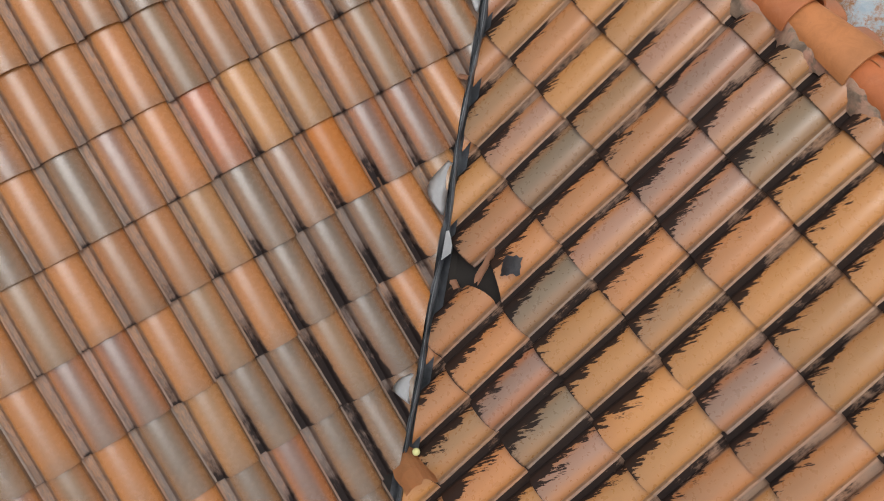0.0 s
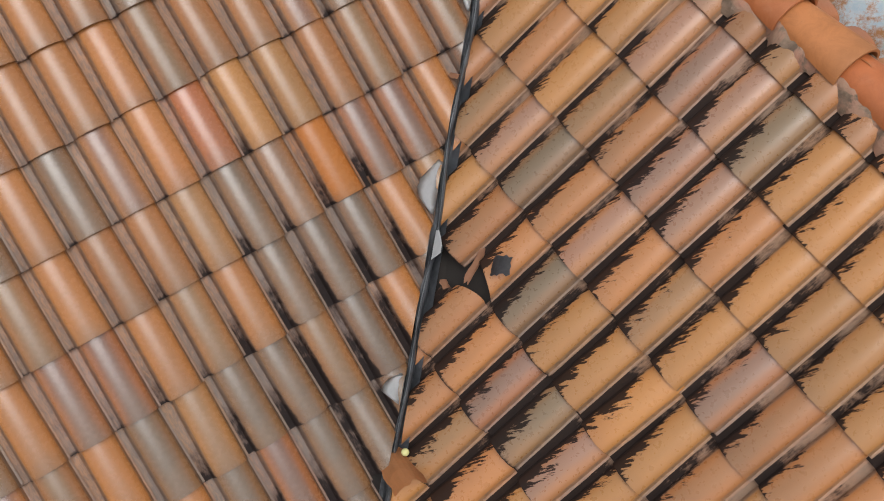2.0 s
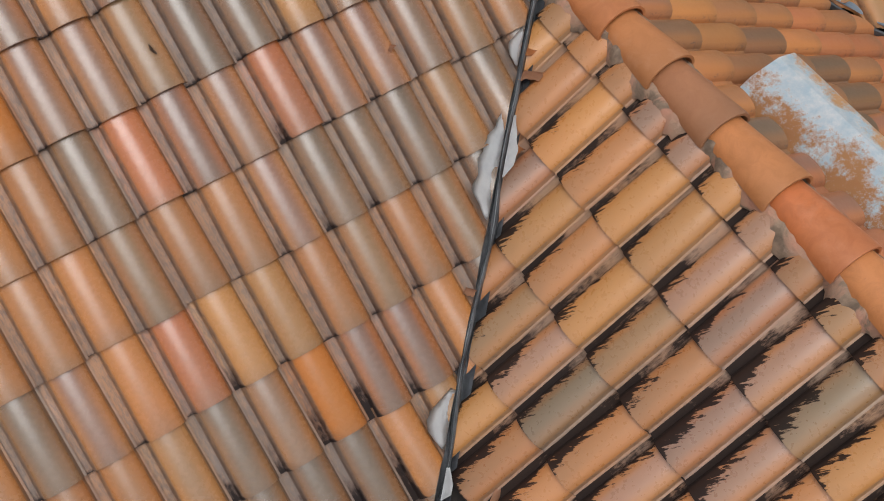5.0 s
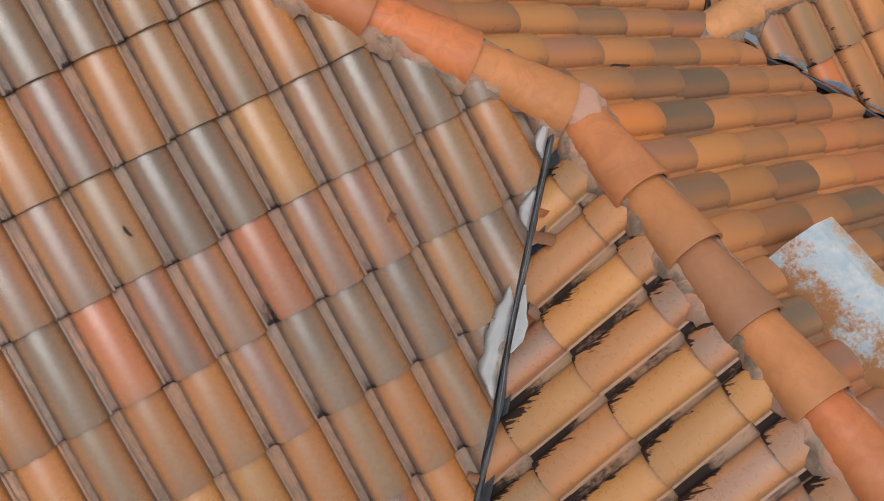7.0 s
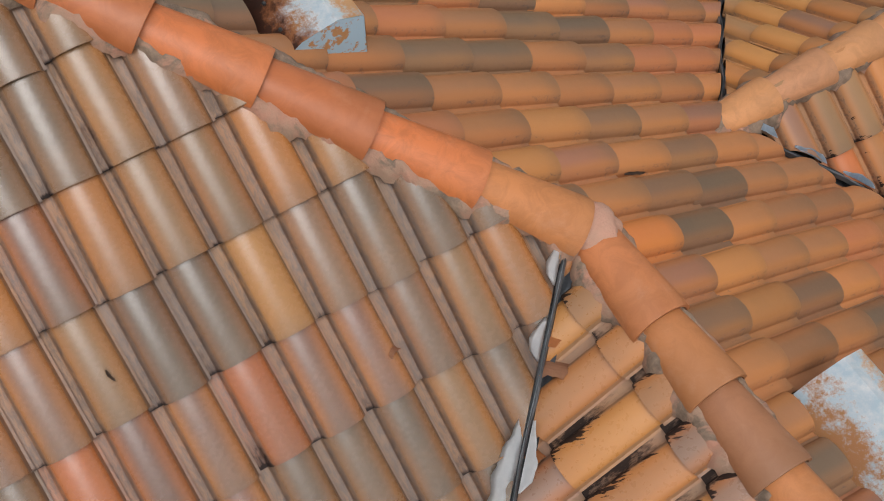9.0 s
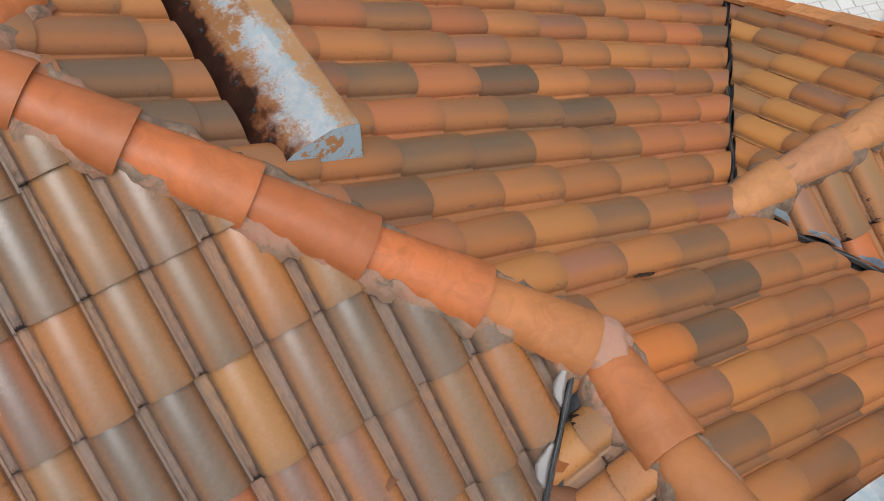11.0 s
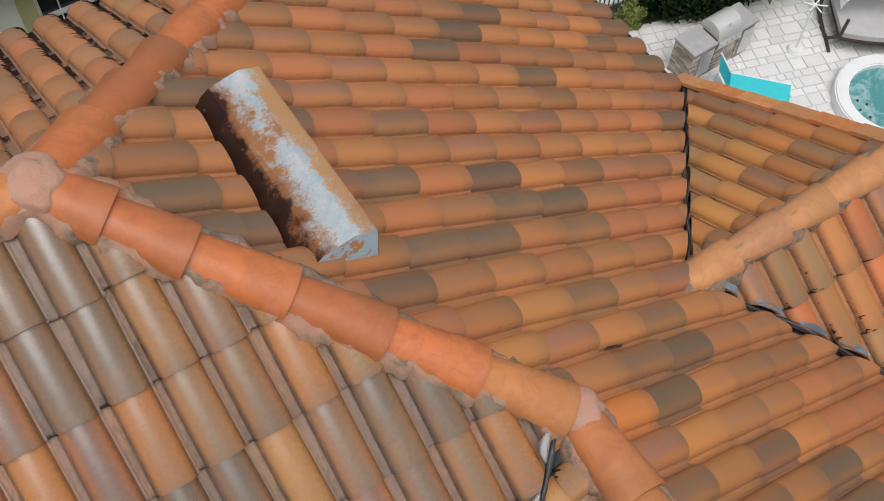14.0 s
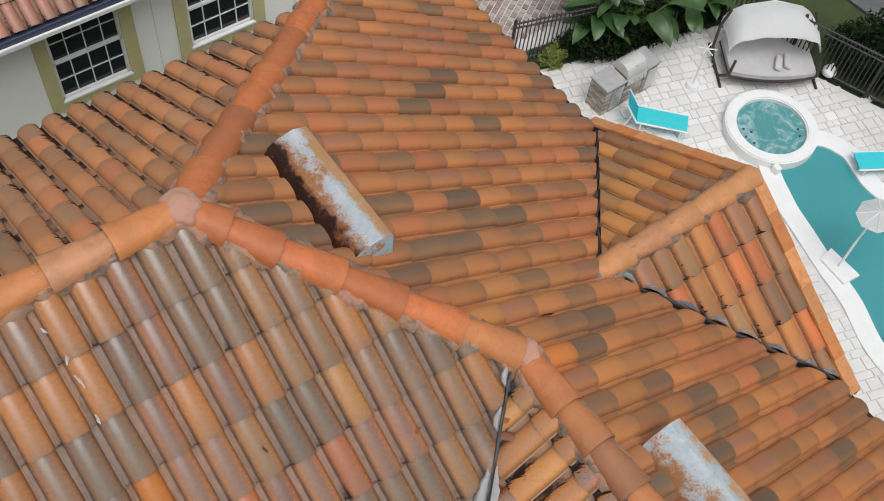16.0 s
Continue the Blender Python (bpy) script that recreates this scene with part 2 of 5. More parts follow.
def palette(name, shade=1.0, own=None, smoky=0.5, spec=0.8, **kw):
    """The kiln colours of one slope: for each letter the clay of a single tile and of the joined ones.
    shade: brightness put into the clay to make up for the light on the slope's facing.
    """
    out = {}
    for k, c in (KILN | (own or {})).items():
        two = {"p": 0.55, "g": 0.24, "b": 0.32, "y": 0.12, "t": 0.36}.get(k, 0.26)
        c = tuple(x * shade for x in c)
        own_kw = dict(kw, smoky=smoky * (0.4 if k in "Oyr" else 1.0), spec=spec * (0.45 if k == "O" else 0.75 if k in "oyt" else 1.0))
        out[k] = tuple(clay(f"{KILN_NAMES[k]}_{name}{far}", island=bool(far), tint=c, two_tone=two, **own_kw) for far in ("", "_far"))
    return out


# south clay is darkened and north lightened, to correct the light on each facing
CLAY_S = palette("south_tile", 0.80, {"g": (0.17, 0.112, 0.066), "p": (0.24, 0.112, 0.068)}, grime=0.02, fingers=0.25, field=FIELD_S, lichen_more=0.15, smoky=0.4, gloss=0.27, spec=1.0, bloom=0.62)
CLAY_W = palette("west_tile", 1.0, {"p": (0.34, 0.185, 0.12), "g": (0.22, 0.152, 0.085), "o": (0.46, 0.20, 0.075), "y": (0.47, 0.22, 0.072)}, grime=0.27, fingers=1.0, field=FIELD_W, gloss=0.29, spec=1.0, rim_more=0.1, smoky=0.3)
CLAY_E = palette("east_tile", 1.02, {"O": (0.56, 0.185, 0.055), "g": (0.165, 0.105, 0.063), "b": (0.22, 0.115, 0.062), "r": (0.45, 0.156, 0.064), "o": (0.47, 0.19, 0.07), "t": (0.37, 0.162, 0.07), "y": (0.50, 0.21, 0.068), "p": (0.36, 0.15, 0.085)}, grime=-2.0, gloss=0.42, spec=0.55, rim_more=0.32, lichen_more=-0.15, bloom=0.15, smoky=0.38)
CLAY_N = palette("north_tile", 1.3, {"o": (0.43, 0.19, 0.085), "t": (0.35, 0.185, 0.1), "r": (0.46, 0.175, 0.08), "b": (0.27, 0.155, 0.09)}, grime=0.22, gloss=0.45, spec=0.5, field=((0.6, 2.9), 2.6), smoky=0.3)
CLAY_G = palette("wing_tile", 1.08, grime=-0.40, gloss=0.45, spec=0.5, lichen_more=-0.1, bloom=0.6, smoky=0.35)
m_cap_o = clay("orange_ridge_cap", tint=(0.56, 0.166, 0.054), cap=True, grime=-9, gloss=0.42, spec=0.45)
m_cap_t = clay("tan_ridge_cap", tint=(0.58, 0.265, 0.108), cap=True, grime=-9, gloss=0.5, spec=0.35)
m_cap_p = clay("peach_ridge_cap", tint=(0.56, 0.215, 0.075), cap=True, grime=-9, gloss=0.5, spec=0.35)
m_cap_q = clay("russet_ridge_cap", tint=(0.54, 0.185, 0.066), cap=True, grime=-9, gloss=0.45, spec=0.4)
m_cap_k = clay("pinkish_brown_ridge_cap", tint=(0.50, 0.235, 0.115), cap=True, grime=-9, gloss=0.45, spec=0.4)
m_cap_b = clay("brown_ridge_cap", tint=(0.43, 0.18, 0.082), cap=True, grime=-9, gloss=0.45, spec=0.4)


def plain(name, a, b, scale=6, rough=0.7, metal=0.0, bump=0.2, fine=80, dist=0.004, spec=None):
    n = Nodes(name)
    c = n.mix(n.ramp(n.noise(scale, 5), [(0.3, 0.0), (0.7, 1.0)]), a, b)
    f = n.noise(fine, 4, 0.7)
    c = n.mix(0.3, c, n.mix(f, (0.7, 0.7, 0.7), (1.3, 1.3, 1.3)), "MULTIPLY")
    if bump:
        n.bump(n.math("ADD", f, n.noise(scale * 3, 4)), bump, dist)
    return n.done(c, rough, metal, spec)


def mortar_mat(name, pink, rose=(0.42, 0.205, 0.135), buff=(0.34, 0.215, 0.145)):
    """Trowelled mortar: pink and buff patches, worn to grey where it has weathered."""
    n = Nodes(name)
    a = n.mix(n.ramp(n.noise(9, 4), [(0.35, 0.0), (0.65, 1.0)]), rose, buff)
    g = n.mix(n.ramp(n.noise(14, 5, 0.65), [(0.35, 0.0), (0.65, 1.0)]), (0.13, 0.09, 0.062), (0.29, 0.2, 0.138))
    f = n.ramp(n.noise(4.5, 5, 0.65, distort=0.8), [(0.40 + 0.14 * pink, 0.0), (0.47 + 0.14 * pink, 1.0)])
    c = n.mix(f, a, g)
    white = n.ramp(n.noise(17, 5, 0.7), [(0.62, 0.0), (0.68, 1.0)])
    c = n.mix(n.math("MULTIPLY", white, 0.2), c, (0.56, 0.39, 0.31))
    fine = n.noise(110, 4, 0.7)
    c = n.mix(0.35, c, n.mix(fine, (0.6, 0.6, 0.6), (1.35, 1.35, 1.35)), "MULTIPLY")
    n.bump(n.math("ADD", n.math("MULTIPLY", fine, 0.3), n.noise(22, 5)), 0.6, 0.015)
    return n.done(c, 0.85)


m_mortar = mortar_mat("pink_mortar", 0.6)
m_mortar_p = mortar_mat("pale_pink_mortar", 2.6, (0.50, 0.26, 0.18), (0.45, 0.26, 0.18))
m_mortar_g = mortar_mat("grey_weathered_mortar", 0.0)
m_felt = plain("roof_felt", (0.012, 0.010, 0.009), (0.03, 0.024, 0.02), 4, 0.9)
m_flash = plain("galvanised_flashing", (0.66, 0.68, 0.69), (0.80, 0.81, 0.81), 12, 0.4, 0.15, 0.25, 40)
m_flash_b = plain("blue_grey_metal", (0.20, 0.25, 0.31), (0.42, 0.48, 0.54), 9, 0.4, 0.3, 0.25, 40)
m_flash_d = plain("dark_flashing_rib", (0.05, 0.052, 0.058), (0.16, 0.17, 0.19), 9, 0.45, 0.5, 0.2, 40)
m_fascia = plain("terracotta_painted_wood", (0.38, 0.13, 0.055), (0.46, 0.19, 0.09), 5, 0.7)


def vent_paint(less=0.0, more=0.0):
    """Orange paint bleached to white along the crest, bare rust on the upslope flange, and a downslope face lightened
    as if by the sky.
    """
    n = Nodes("rusted_orange_vent_paint")
    base = n.mix(n.noise(4, 3), (0.52, 0.22, 0.085), (0.62, 0.31, 0.125))
    sep = n.add("ShaderNodeSeparateXYZ", Vector=n.add("ShaderNodeUVMap").outputs[0])
    across = sep.outputs[0]
    # past the crest a lighter orange stands in for sky light on that face
    base = n.mix(n.ramp(across, [(0.62, 0.0), (0.68, 1.0)]), base, n.mix(n.noise(5, 3), (0.72, 0.41, 0.19), (0.78, 0.48, 0.25)))
    big = n.noise(4.5, 5, 0.65)
    fine = n.noise(70, 6, 0.8)
    mid = n.noise(16, 5, 0.7)
    worn = n.math("ADD", n.math("MULTIPLY", big, 0.5), n.math("ADD", n.math("MULTIPLY", fine, 0.3), n.math("MULTIPLY", mid, 0.3)))
    band = n.ramp(across, [(0.0, 0.0), (0.2, 0.03), (0.40, 0.08), (0.56, 0.19), (0.66, 0.17), (0.76, 0.05), (0.9, 0.03), (1.0, 0.06)])
    white = n.ramp(n.math("ADD", worn, n.math("ADD", band, more)), [(0.625, 0.0), (0.72, 1.0)])
    col = n.mix(white, base, n.mix(n.ramp(mid, [(0.35, 0.0), (0.65, 1.0)]), (0.88, 0.89, 0.89), (0.60, 0.72, 0.78)))
    rb = n.ramp(across, [(0.0, 0.38), (0.16, 0.34), (0.30, 0.23), (0.40, 0.09), (0.50, 0.0), (1.0, 0.0)])
    rust = n.ramp(n.math("ADD", n.math("MULTIPLY", n.noise(5, 6, 0.65), 0.8), n.math("ADD", rb, less)), [(0.60, 0.0), (0.66, 1.0)])
    halo = n.ramp(n.math("ADD", n.math("MULTIPLY", n.noise(5, 6, 0.65), 0.8), n.math("ADD", rb, less)), [(0.50, 0.0), (0.62, 1.0)])
    col = n.mix(n.math("MULTIPLY", halo, 0.8), col, (0.30, 0.095, 0.035))
    col = n.mix(rust, col, n.mix(mid, (0.016, 0.009, 0.007), (0.11, 0.037, 0.02)))
    n.bump(n.math("ADD", fine, white), 0.3, 0.003)
    return n.done(col, n.math("ADD", 0.36, n.math("MULTIPLY", fine, 0.25)), 0.0)


m_vent = vent_paint()
m_vent_w = vent_paint(-0.35, 0.06)
m_blue = Nodes("peeling_blue_white_paint")
_w = m_blue.ramp(m_blue.noise(12, 5, 0.7), [(0.52, 0.0), (0.56, 1.0)])
m_blue = m_blue.done(m_blue.mix(_w, (0.42, 0.58, 0.68), (0.52, 0.26, 0.11)), 0.45)
m_white = plain("white_paint", (0.80, 0.80, 0.79), (0.72, 0.72, 0.71), 2, 0.5, 0, 0.08)
m_black = plain("black_metal_paint", (0.018, 0.018, 0.019), (0.03, 0.03, 0.03), 4, 0.4)

# ---- roof tiles ----
PAN, ROLL, THICK, LAP = 0.049, 0.068, 0.010, 0.05


def profile():
    """Top line of one tile across its width: the pan, then the roll, whose far edge laps over the next pan."""
    pts = [(-PAN / 2 - 0.006, 0.004), (-PAN / 2 + 0.012, 0.0), (PAN / 2 - 0.008, 0.0)]
    c, r = W / 2, (W - PAN) / 2 + 0.004
    for a in (0.0, 0.03, 0.10, 0.26, 0.52, 0.84, 1.2, 1.57, 1.94, 2.3, 2.6, 2.85, 3.0):
        pts.append((c - r * math.cos(a), 0.003 + ROLL * math.sin(a) ** 0.8))
    pts.append((c + r + 0.002, 0.012))
    pts.append((c + r + 0.012, 0.010))
    return pts


PROFILE = profile()


def tile_faces(rng=None):
    """Faces of a tile as lists of (u, d, n), with the pan's middle at u = 0, the roll at u < 0 and the tail at d = 0, and their UVs."""
    head = -(EXP + LAP)
    pts = PROFILE
    nt = len(pts)
    lift = rng.uniform(-0.002, 0.003) if rng else 0.0
    top = []
    for d, dn, s in ((head, 0.004, 0.955), (-0.005, 0.0295 + lift, 1.0), (0.0, 0.0285 + lift, 1.0)):
        top.append([(W / 2 + (u - W / 2) * s if i > 2 else u, d, n * s + dn) for i, (u, n) in enumerate(pts)])
    low = [(u, d, n - THICK) for u, d, n in top[2]]
    back = [(u, d, n - THICK) for u, d, n in top[0]]
    rows = [top[0], top[1], top[2], low, back]
    vs = [0.0, 0.97, 1.0, 1.0, 0.0]
    faces = []
    for k in range(4):
        a, b = rows[k], rows[k + 1]
        for i in range(nt - 1):
            us = (i / (nt - 1), (i + 1) / (nt - 1))
            us = ((pts[i][0] + PAN / 2) / W, (pts[i + 1][0] + PAN / 2) / W)
            quad = [(-u, d, n) for u, d, n in (a[i + 1], b[i + 1], b[i], a[i])]
            faces.append((quad, [(us[1], vs[k]), (us[1], vs[k + 1]), (us[0], vs[k + 1]), (us[0], vs[k])], k == 2 or i == nt - 2))
    return faces


def mesh_of(name, faces, material, sharp=True):
    """One mesh from faces (points, uvs, flat, and a slot where there are several clays); points that coincide are welded."""
    index, co, polys, uvs, flat, slots = {}, [], [], [], [], []
    for pts, uv, fl, *slot in faces:
        ids = []
        for p in pts:
            key = (round(p[0], 5), round(p[1], 5), round(p[2], 5), fl)
            if key not in index:
                index[key] = len(co)
                co.append((p[0], p[1], p[2]))
            ids.append(index[key])
        if len(set(ids)) < 3:
            continue
        polys.append(ids)
        uvs.extend(uv)
        flat.append(fl)
        slots.append(slot[0] if slot else 0)
    me = bpy.data.meshes.new(name)
    me.from_pydata(co, [], polys)
    layer = me.uv_layers.new(name="UVMap")
    layer.data.foreach_set("uv", np.array(uvs, dtype=np.float32).ravel())
    me.polygons.foreach_set("use_smooth", [not f for f in flat])
    for m in material if isinstance(material, (list, tuple)) else (material,):
        me.materials.append(m)
    me.polygons.foreach_set("material_index", slots)
    me.update()
    return me


def clip(pts, uv, a, b, c):
    """The part of a polygon where a x + b y <= c in plan."""
    out, ouv = [], []
    n = len(pts)
    for i in range(n):
        p, q = pts[i], pts[(i + 1) % n]
        tp, tq = uv[i], uv[(i + 1) % n]
        fp, fq = a * p[0] + b * p[1] - c, a * q[0] + b * q[1] - c
        if fp <= 0:
            out.append(p)
            ouv.append(tp)
        if (fp < 0) != (fq < 0) and abs(fp - fq) > 1e-9:
            k = fp / (fp - fq)
            out.append(tuple(p[j] + k * (q[j] - p[j]) for j in range(3)))
            ouv.append((tp[0] + k * (tq[0] - tp[0]), tp[1] + k * (tq[1] - tp[1])))
    return out, ouv


def slope_frame(d, z0):
    dx, dy = d
    dn = Vector((dx * COS, dy * COS, -SIN))
    nn = Vector((dx * SIN, dy * SIN, COS))
    un = dn.cross(nn)
    return un, dn, nn


def slope(name, label, d, z0, outline, pan, tail, planes, accept, span, clays, near, tones, mix, seed=1, count=300, gaps=(), wide=1.0, breaks=None):
    """A roof slope: a felted deck, and its tiles laid in columns and courses.
    d: the way down in plan; z0: height where d.(x, y) = 0; pan, tail: places of one pan and one tail line;
    planes(x, y): the cuts of a tile that stands there; accept(x, y): whether there is a tile;
    tones: for a course, its first column and the kiln letters from there on; mix: letters for all other tiles."""
    rng = random.Random(seed)
    un, dn, nn = slope_frame(d, z0)
    deck = bmesh.new()
    vs = [deck.verts.new((x, y, z0 - P * (d[0] * x + d[1] * y) - 0.03)) for x, y in outline]
    f = deck.faces.new(vs)
    if f.normal.z < 0 or f.calc_area() == 0:
        f.normal_update()
    low = bmesh.ops.extrude_face_region(deck, geom=[f])
    for v in low["geom"]:
        if isinstance(v, bmesh.types.BMVert):
            v.co.z -= 0.05
    bmesh.ops.recalc_face_normals(deck, faces=deck.faces)
    base = tagged(link_mesh(name, deck, m_felt), label, "roof", kind="structure")
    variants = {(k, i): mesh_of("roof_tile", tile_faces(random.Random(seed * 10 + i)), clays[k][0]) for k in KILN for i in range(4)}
    letters = list(KILN)
    plainf = tile_faces()
    q0, q1, s0, s1 = span
    W = TILE * wide
    places = []
    for i in range(math.ceil((q0 - pan) / W), math.floor((q1 - pan) / W) + 1):
        for j in range(math.ceil((s0 - tail) / RUN), math.floor((s1 - tail) / RUN) + 1):
            q, s = pan + i * W, tail + j * RUN
            cx = un.x * (q + W / 2) + d[0] * (s - RUN / 2)
            cy = un.y * (q + W / 2) + d[1] * (s - RUN / 2)
            places.append((math.hypot(cx - near[0], cy - near[1]), i, j, q, s, cx, cy))
    places.sort()
    joined, made = [], 0
    for dist, i, j, q, s, cx, cy in places:
        r = random.Random(hash((i * 7919 + j * 104729 + seed)) & 0xFFFFFF)
        if (i, j) in gaps or not accept(cx, cy):
            continue
        o = Vector((un.x * (q + W) + d[0] * s, un.y * (q + W) + d[1] * s, z0 - P * s - 0.02))
        rot = Matrix.Rotation(radians(r.gauss(0, 0.55)), 4, nn) @ Matrix.Rotation(radians(r.gauss(0, 0.35)), 4, un)
        o += un * r.gauss(0, 0.0025) + dn * r.gauss(0, 0.005)
        m = Matrix.Translation(o) @ rot @ Matrix((( un.x, dn.x, nn.x, 0), (un.y, dn.y, nn.y, 0), (un.z, dn.z, nn.z, 0), (0, 0, 0, 1))) @ Matrix.Diagonal((wide, 1, 1, 1))
        cuts = planes(cx, cy) + (breaks or {}).get((i, j), [])
        corners = [m @ Vector((u, v, n)) for u in (-TILE, PAN / 2 + 0.01) for v in (-EXP - LAP, 0.0) for n in (0.0, 0.07)]
        cuts = [c for c in cuts if any(c[0] * p.x + c[1] * p.y > c[2] for p in corners)]
        first, row = tones.get(j, (0, ""))
        tone = row[i - first] if 0 <= i - first < len(row) else "."
        tone = tone if tone != "." else r.choice(mix)
        single = made < count
        if not cuts and single:
            ob = new("roof_tile", variants[tone, r.randrange(4)])
            ob.parent, ob.matrix_world = base, m
            made += 1
            continue
        faces = []
        for pts, uv, fl in plainf:
            wp = [tuple(m @ Vector(p)) for p in pts]
            for a, b, c in cuts:
                wp, uv = clip(wp, uv, a, b, c)
                if len(wp) < 3:
                    break
            if len(wp) >= 3:
                faces.append((wp, uv, fl, 0 if single else letters.index(tone)))
        if not faces:
            continue
        if single:
            inv = m.inverted()
            faces = [([tuple(inv @ Vector(p)) for p in wp], uv, fl) for wp, uv, fl, _ in faces]
            ob = new("roof_tile", mesh_of("cut_roof_tile", faces, clays[tone][0]))
            ob.parent, ob.matrix_world = base, m
            made += 1
        else:
            joined.extend(faces)
    if joined:
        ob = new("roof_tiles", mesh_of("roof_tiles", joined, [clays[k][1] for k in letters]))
        ob.parent = base
        tagged(ob, kind="stuff")
    return base


GAP = 0.02
VENTS = [(0.79, -0.50, 0.58), (1.87, -3.75, -2.40)]    # upper edge and ends of the roof vents


def cuts_l(x, y):
    return [(1, 1, HE), (0, 1, AY), (1, -1, 2 * BX - VOFF - GAP)]


def cuts_r(x, y):
    return [(1, 0, RX), (-1, 1, -2 * BX + VOFF - GAP)]


def cuts_e(x, y):
    out = [(-1, -1, -HE), (-1, 1, 2 * AY - HE)] if y > JY else [(-1, 0, -RX)]
    for vx, vy0, vy1 in VENTS:
        if vx - 0.2 < x < vx + 0.02 and vy0 + 0.05 < y < vy1 - 0.03:
            out.append((1, 0, vx))
    return out + ([(1, -1, VX - RY - GAP)] if y > RY else [(1, 1, VX + RY - GAP)])


def cuts_n(x, y):
    return [(0, -1, -AY), (1, -1, HE - 2 * AY)]


def cuts_gn(x, y):
    return [(0, -1, -RY), (-1, 1, -(VX - RY) - GAP), (1, 0, GX - 0.03)]


def cuts_gs(x, y):
    return [(0, 1, RY), (-1, -1, -(VX + RY) - GAP), (1, 0, GX - 0.03)]


def room(cuts, reach=0.16):
    """Whether a tile round (x, y) has anything left after its cuts."""
    return lambda x, y: all(a * x + b * y <= c + reach for a, b, c in cuts(x, y))


YS, YN = -6.6, 4.2


def under_vent(x, y):
    """Whether a tile round (x, y) would lie under one of the vents."""
    return any(vx + 0.02 < x < vx + 0.24 and vy0 + 0.05 < y < vy1 - 0.03 for vx, vy0, vy1 in VENTS)


south = slope("roof_slope_south", "roof slope of flashed tan, brown and orange clay S-tiles", (0, -1), ZS,
              [(-6, AY), (AX, AY), (RX, JY), (RX - 4.2, JY - 4.2), (-6, JY - 4.2)], 0.1705, 1.30, cuts_l,
              room(cuts_l), (-1.7, 5.6, -0.1, 5.6), CLAY_S, (-0.1, -2.1),
              {-3: (0, "gpoob"), -2: (-3, "btggpgooo"), -1: (-4, "ottopopggb"), 0: (-6, "ggbyggtppOg"), 1: (-5, "bpprpprgo"), 2: (-4, "gggpootooo"),
               3: (-3, "otoyyropgo"), 4: (-2, "ppObgtooot"), 5: (-1, "ogggotoppo"), 6: (0, "ogtggtgot"), 7: (2, "ggpg")}, "ggbttoopp", seed=1)
west = slope("roof_slope_west", "short roof slope of clay S-tiles streaked with black growth", (-1, 0), ZS - 2 * P * BX,
             [(RX, JY), (RX, YS), (RX - 5.12, YS)], -2.944, -1.055, cuts_r,
             room(cuts_r), (YS, JY, -RX, 3.2), CLAY_W, (0.6, -3.5),
             {0: (-8, "yyyygppp"), 1: (-8, "yyyoppotyo"), 2: (-9, "oopytopogpt"), 3: (-8, "oyyyygoo"), 4: (-7, "ypgpoo"), 5: (-5, "ot")},
             "yyootp", seed=2, gaps={(-1, 4)}, breaks={(-2, 4): [(1, 0.35, -1.16)], (-2, 3): [(-1, 0.3, -1.05)]}, wide=1.04)
east = slope("roof_slope_east", "large roof slope of mixed orange and brown clay S-tiles", (1, 0), ZE,
             [(AX, AY), (RX, JY), (RX, YS), (GX, YS), (GX, RY - GX + VX), (VX, RY), (GX, RY + GX - VX), (GX, YN), (YN - 0.1, YN)], -0.10, 2.27, cuts_e,
             lambda x, y: room(cuts_e)(x, y) and x < GX and not under_vent(x, y), (-YN, -YS, 0.0, GX + 0.12), CLAY_E, (1.9, -0.7),
             {-5: (-1, "tgg"), -4: (-3, "gtttgt"), -2: (-1, "ogrgtoybb"), -1: (-3, "obortgoypoOp"), 0: (-4, "orrpggoobobgyy"),
              1: (-4, "ooooogbttbgotb"), 2: (-4, "otpottro.ottto"), 3: (-4, "gtoyprro..tt")},
             "ooorrrttpptbg", seed=3, wide=1.032)
north = slope("roof_slope_north", "roof slope of clay S-tiles with black growth by the eave", (0, 1), ZN,
              [(-6, AY), (AX, AY), (NY + HE - 2 * AY, NY), (-6, NY)], 0.0, NY, cuts_n,
              room(cuts_n), (-5.6, NY, 0.0, NY + 0.02), CLAY_N, (0.6, 1.6), {}, "ooortttob", seed=4)
wing_n = slope("roof_slope_wing_north", "small wing roof slope of worn tan clay S-tiles", (0, 1), RZ + P * RY,
               [(VX, RY), (GX - 0.05, RY), (GX - 0.05, RY + GX - 0.05 - VX)], 3.0, 0.55, cuts_gn,
               lambda x, y: room(cuts_gn)(x, y) and x < GX + 0.1, (VX, GX + 0.3, RY, 1.3), CLAY_G, (4, 0), {}, "ooottyybp", seed=5)
wing_s = slope("roof_slope_wing_south", "small wing roof slope of pinkish clay S-tiles with dark specks", (0, -1), RZ - P * RY,
               [(VX, RY), (GX - 0.05, RY), (GX - 0.05, RY - GX + 0.05 + VX)], -3.0, 1.3, cuts_gs,
               lambda x, y: room(cuts_gs)(x, y) and x < GX + 0.1, (-GX - 0.3, -VX, -RY, 3.0), CLAY_G, (4, -2), {}, "ooorrptb", seed=6)


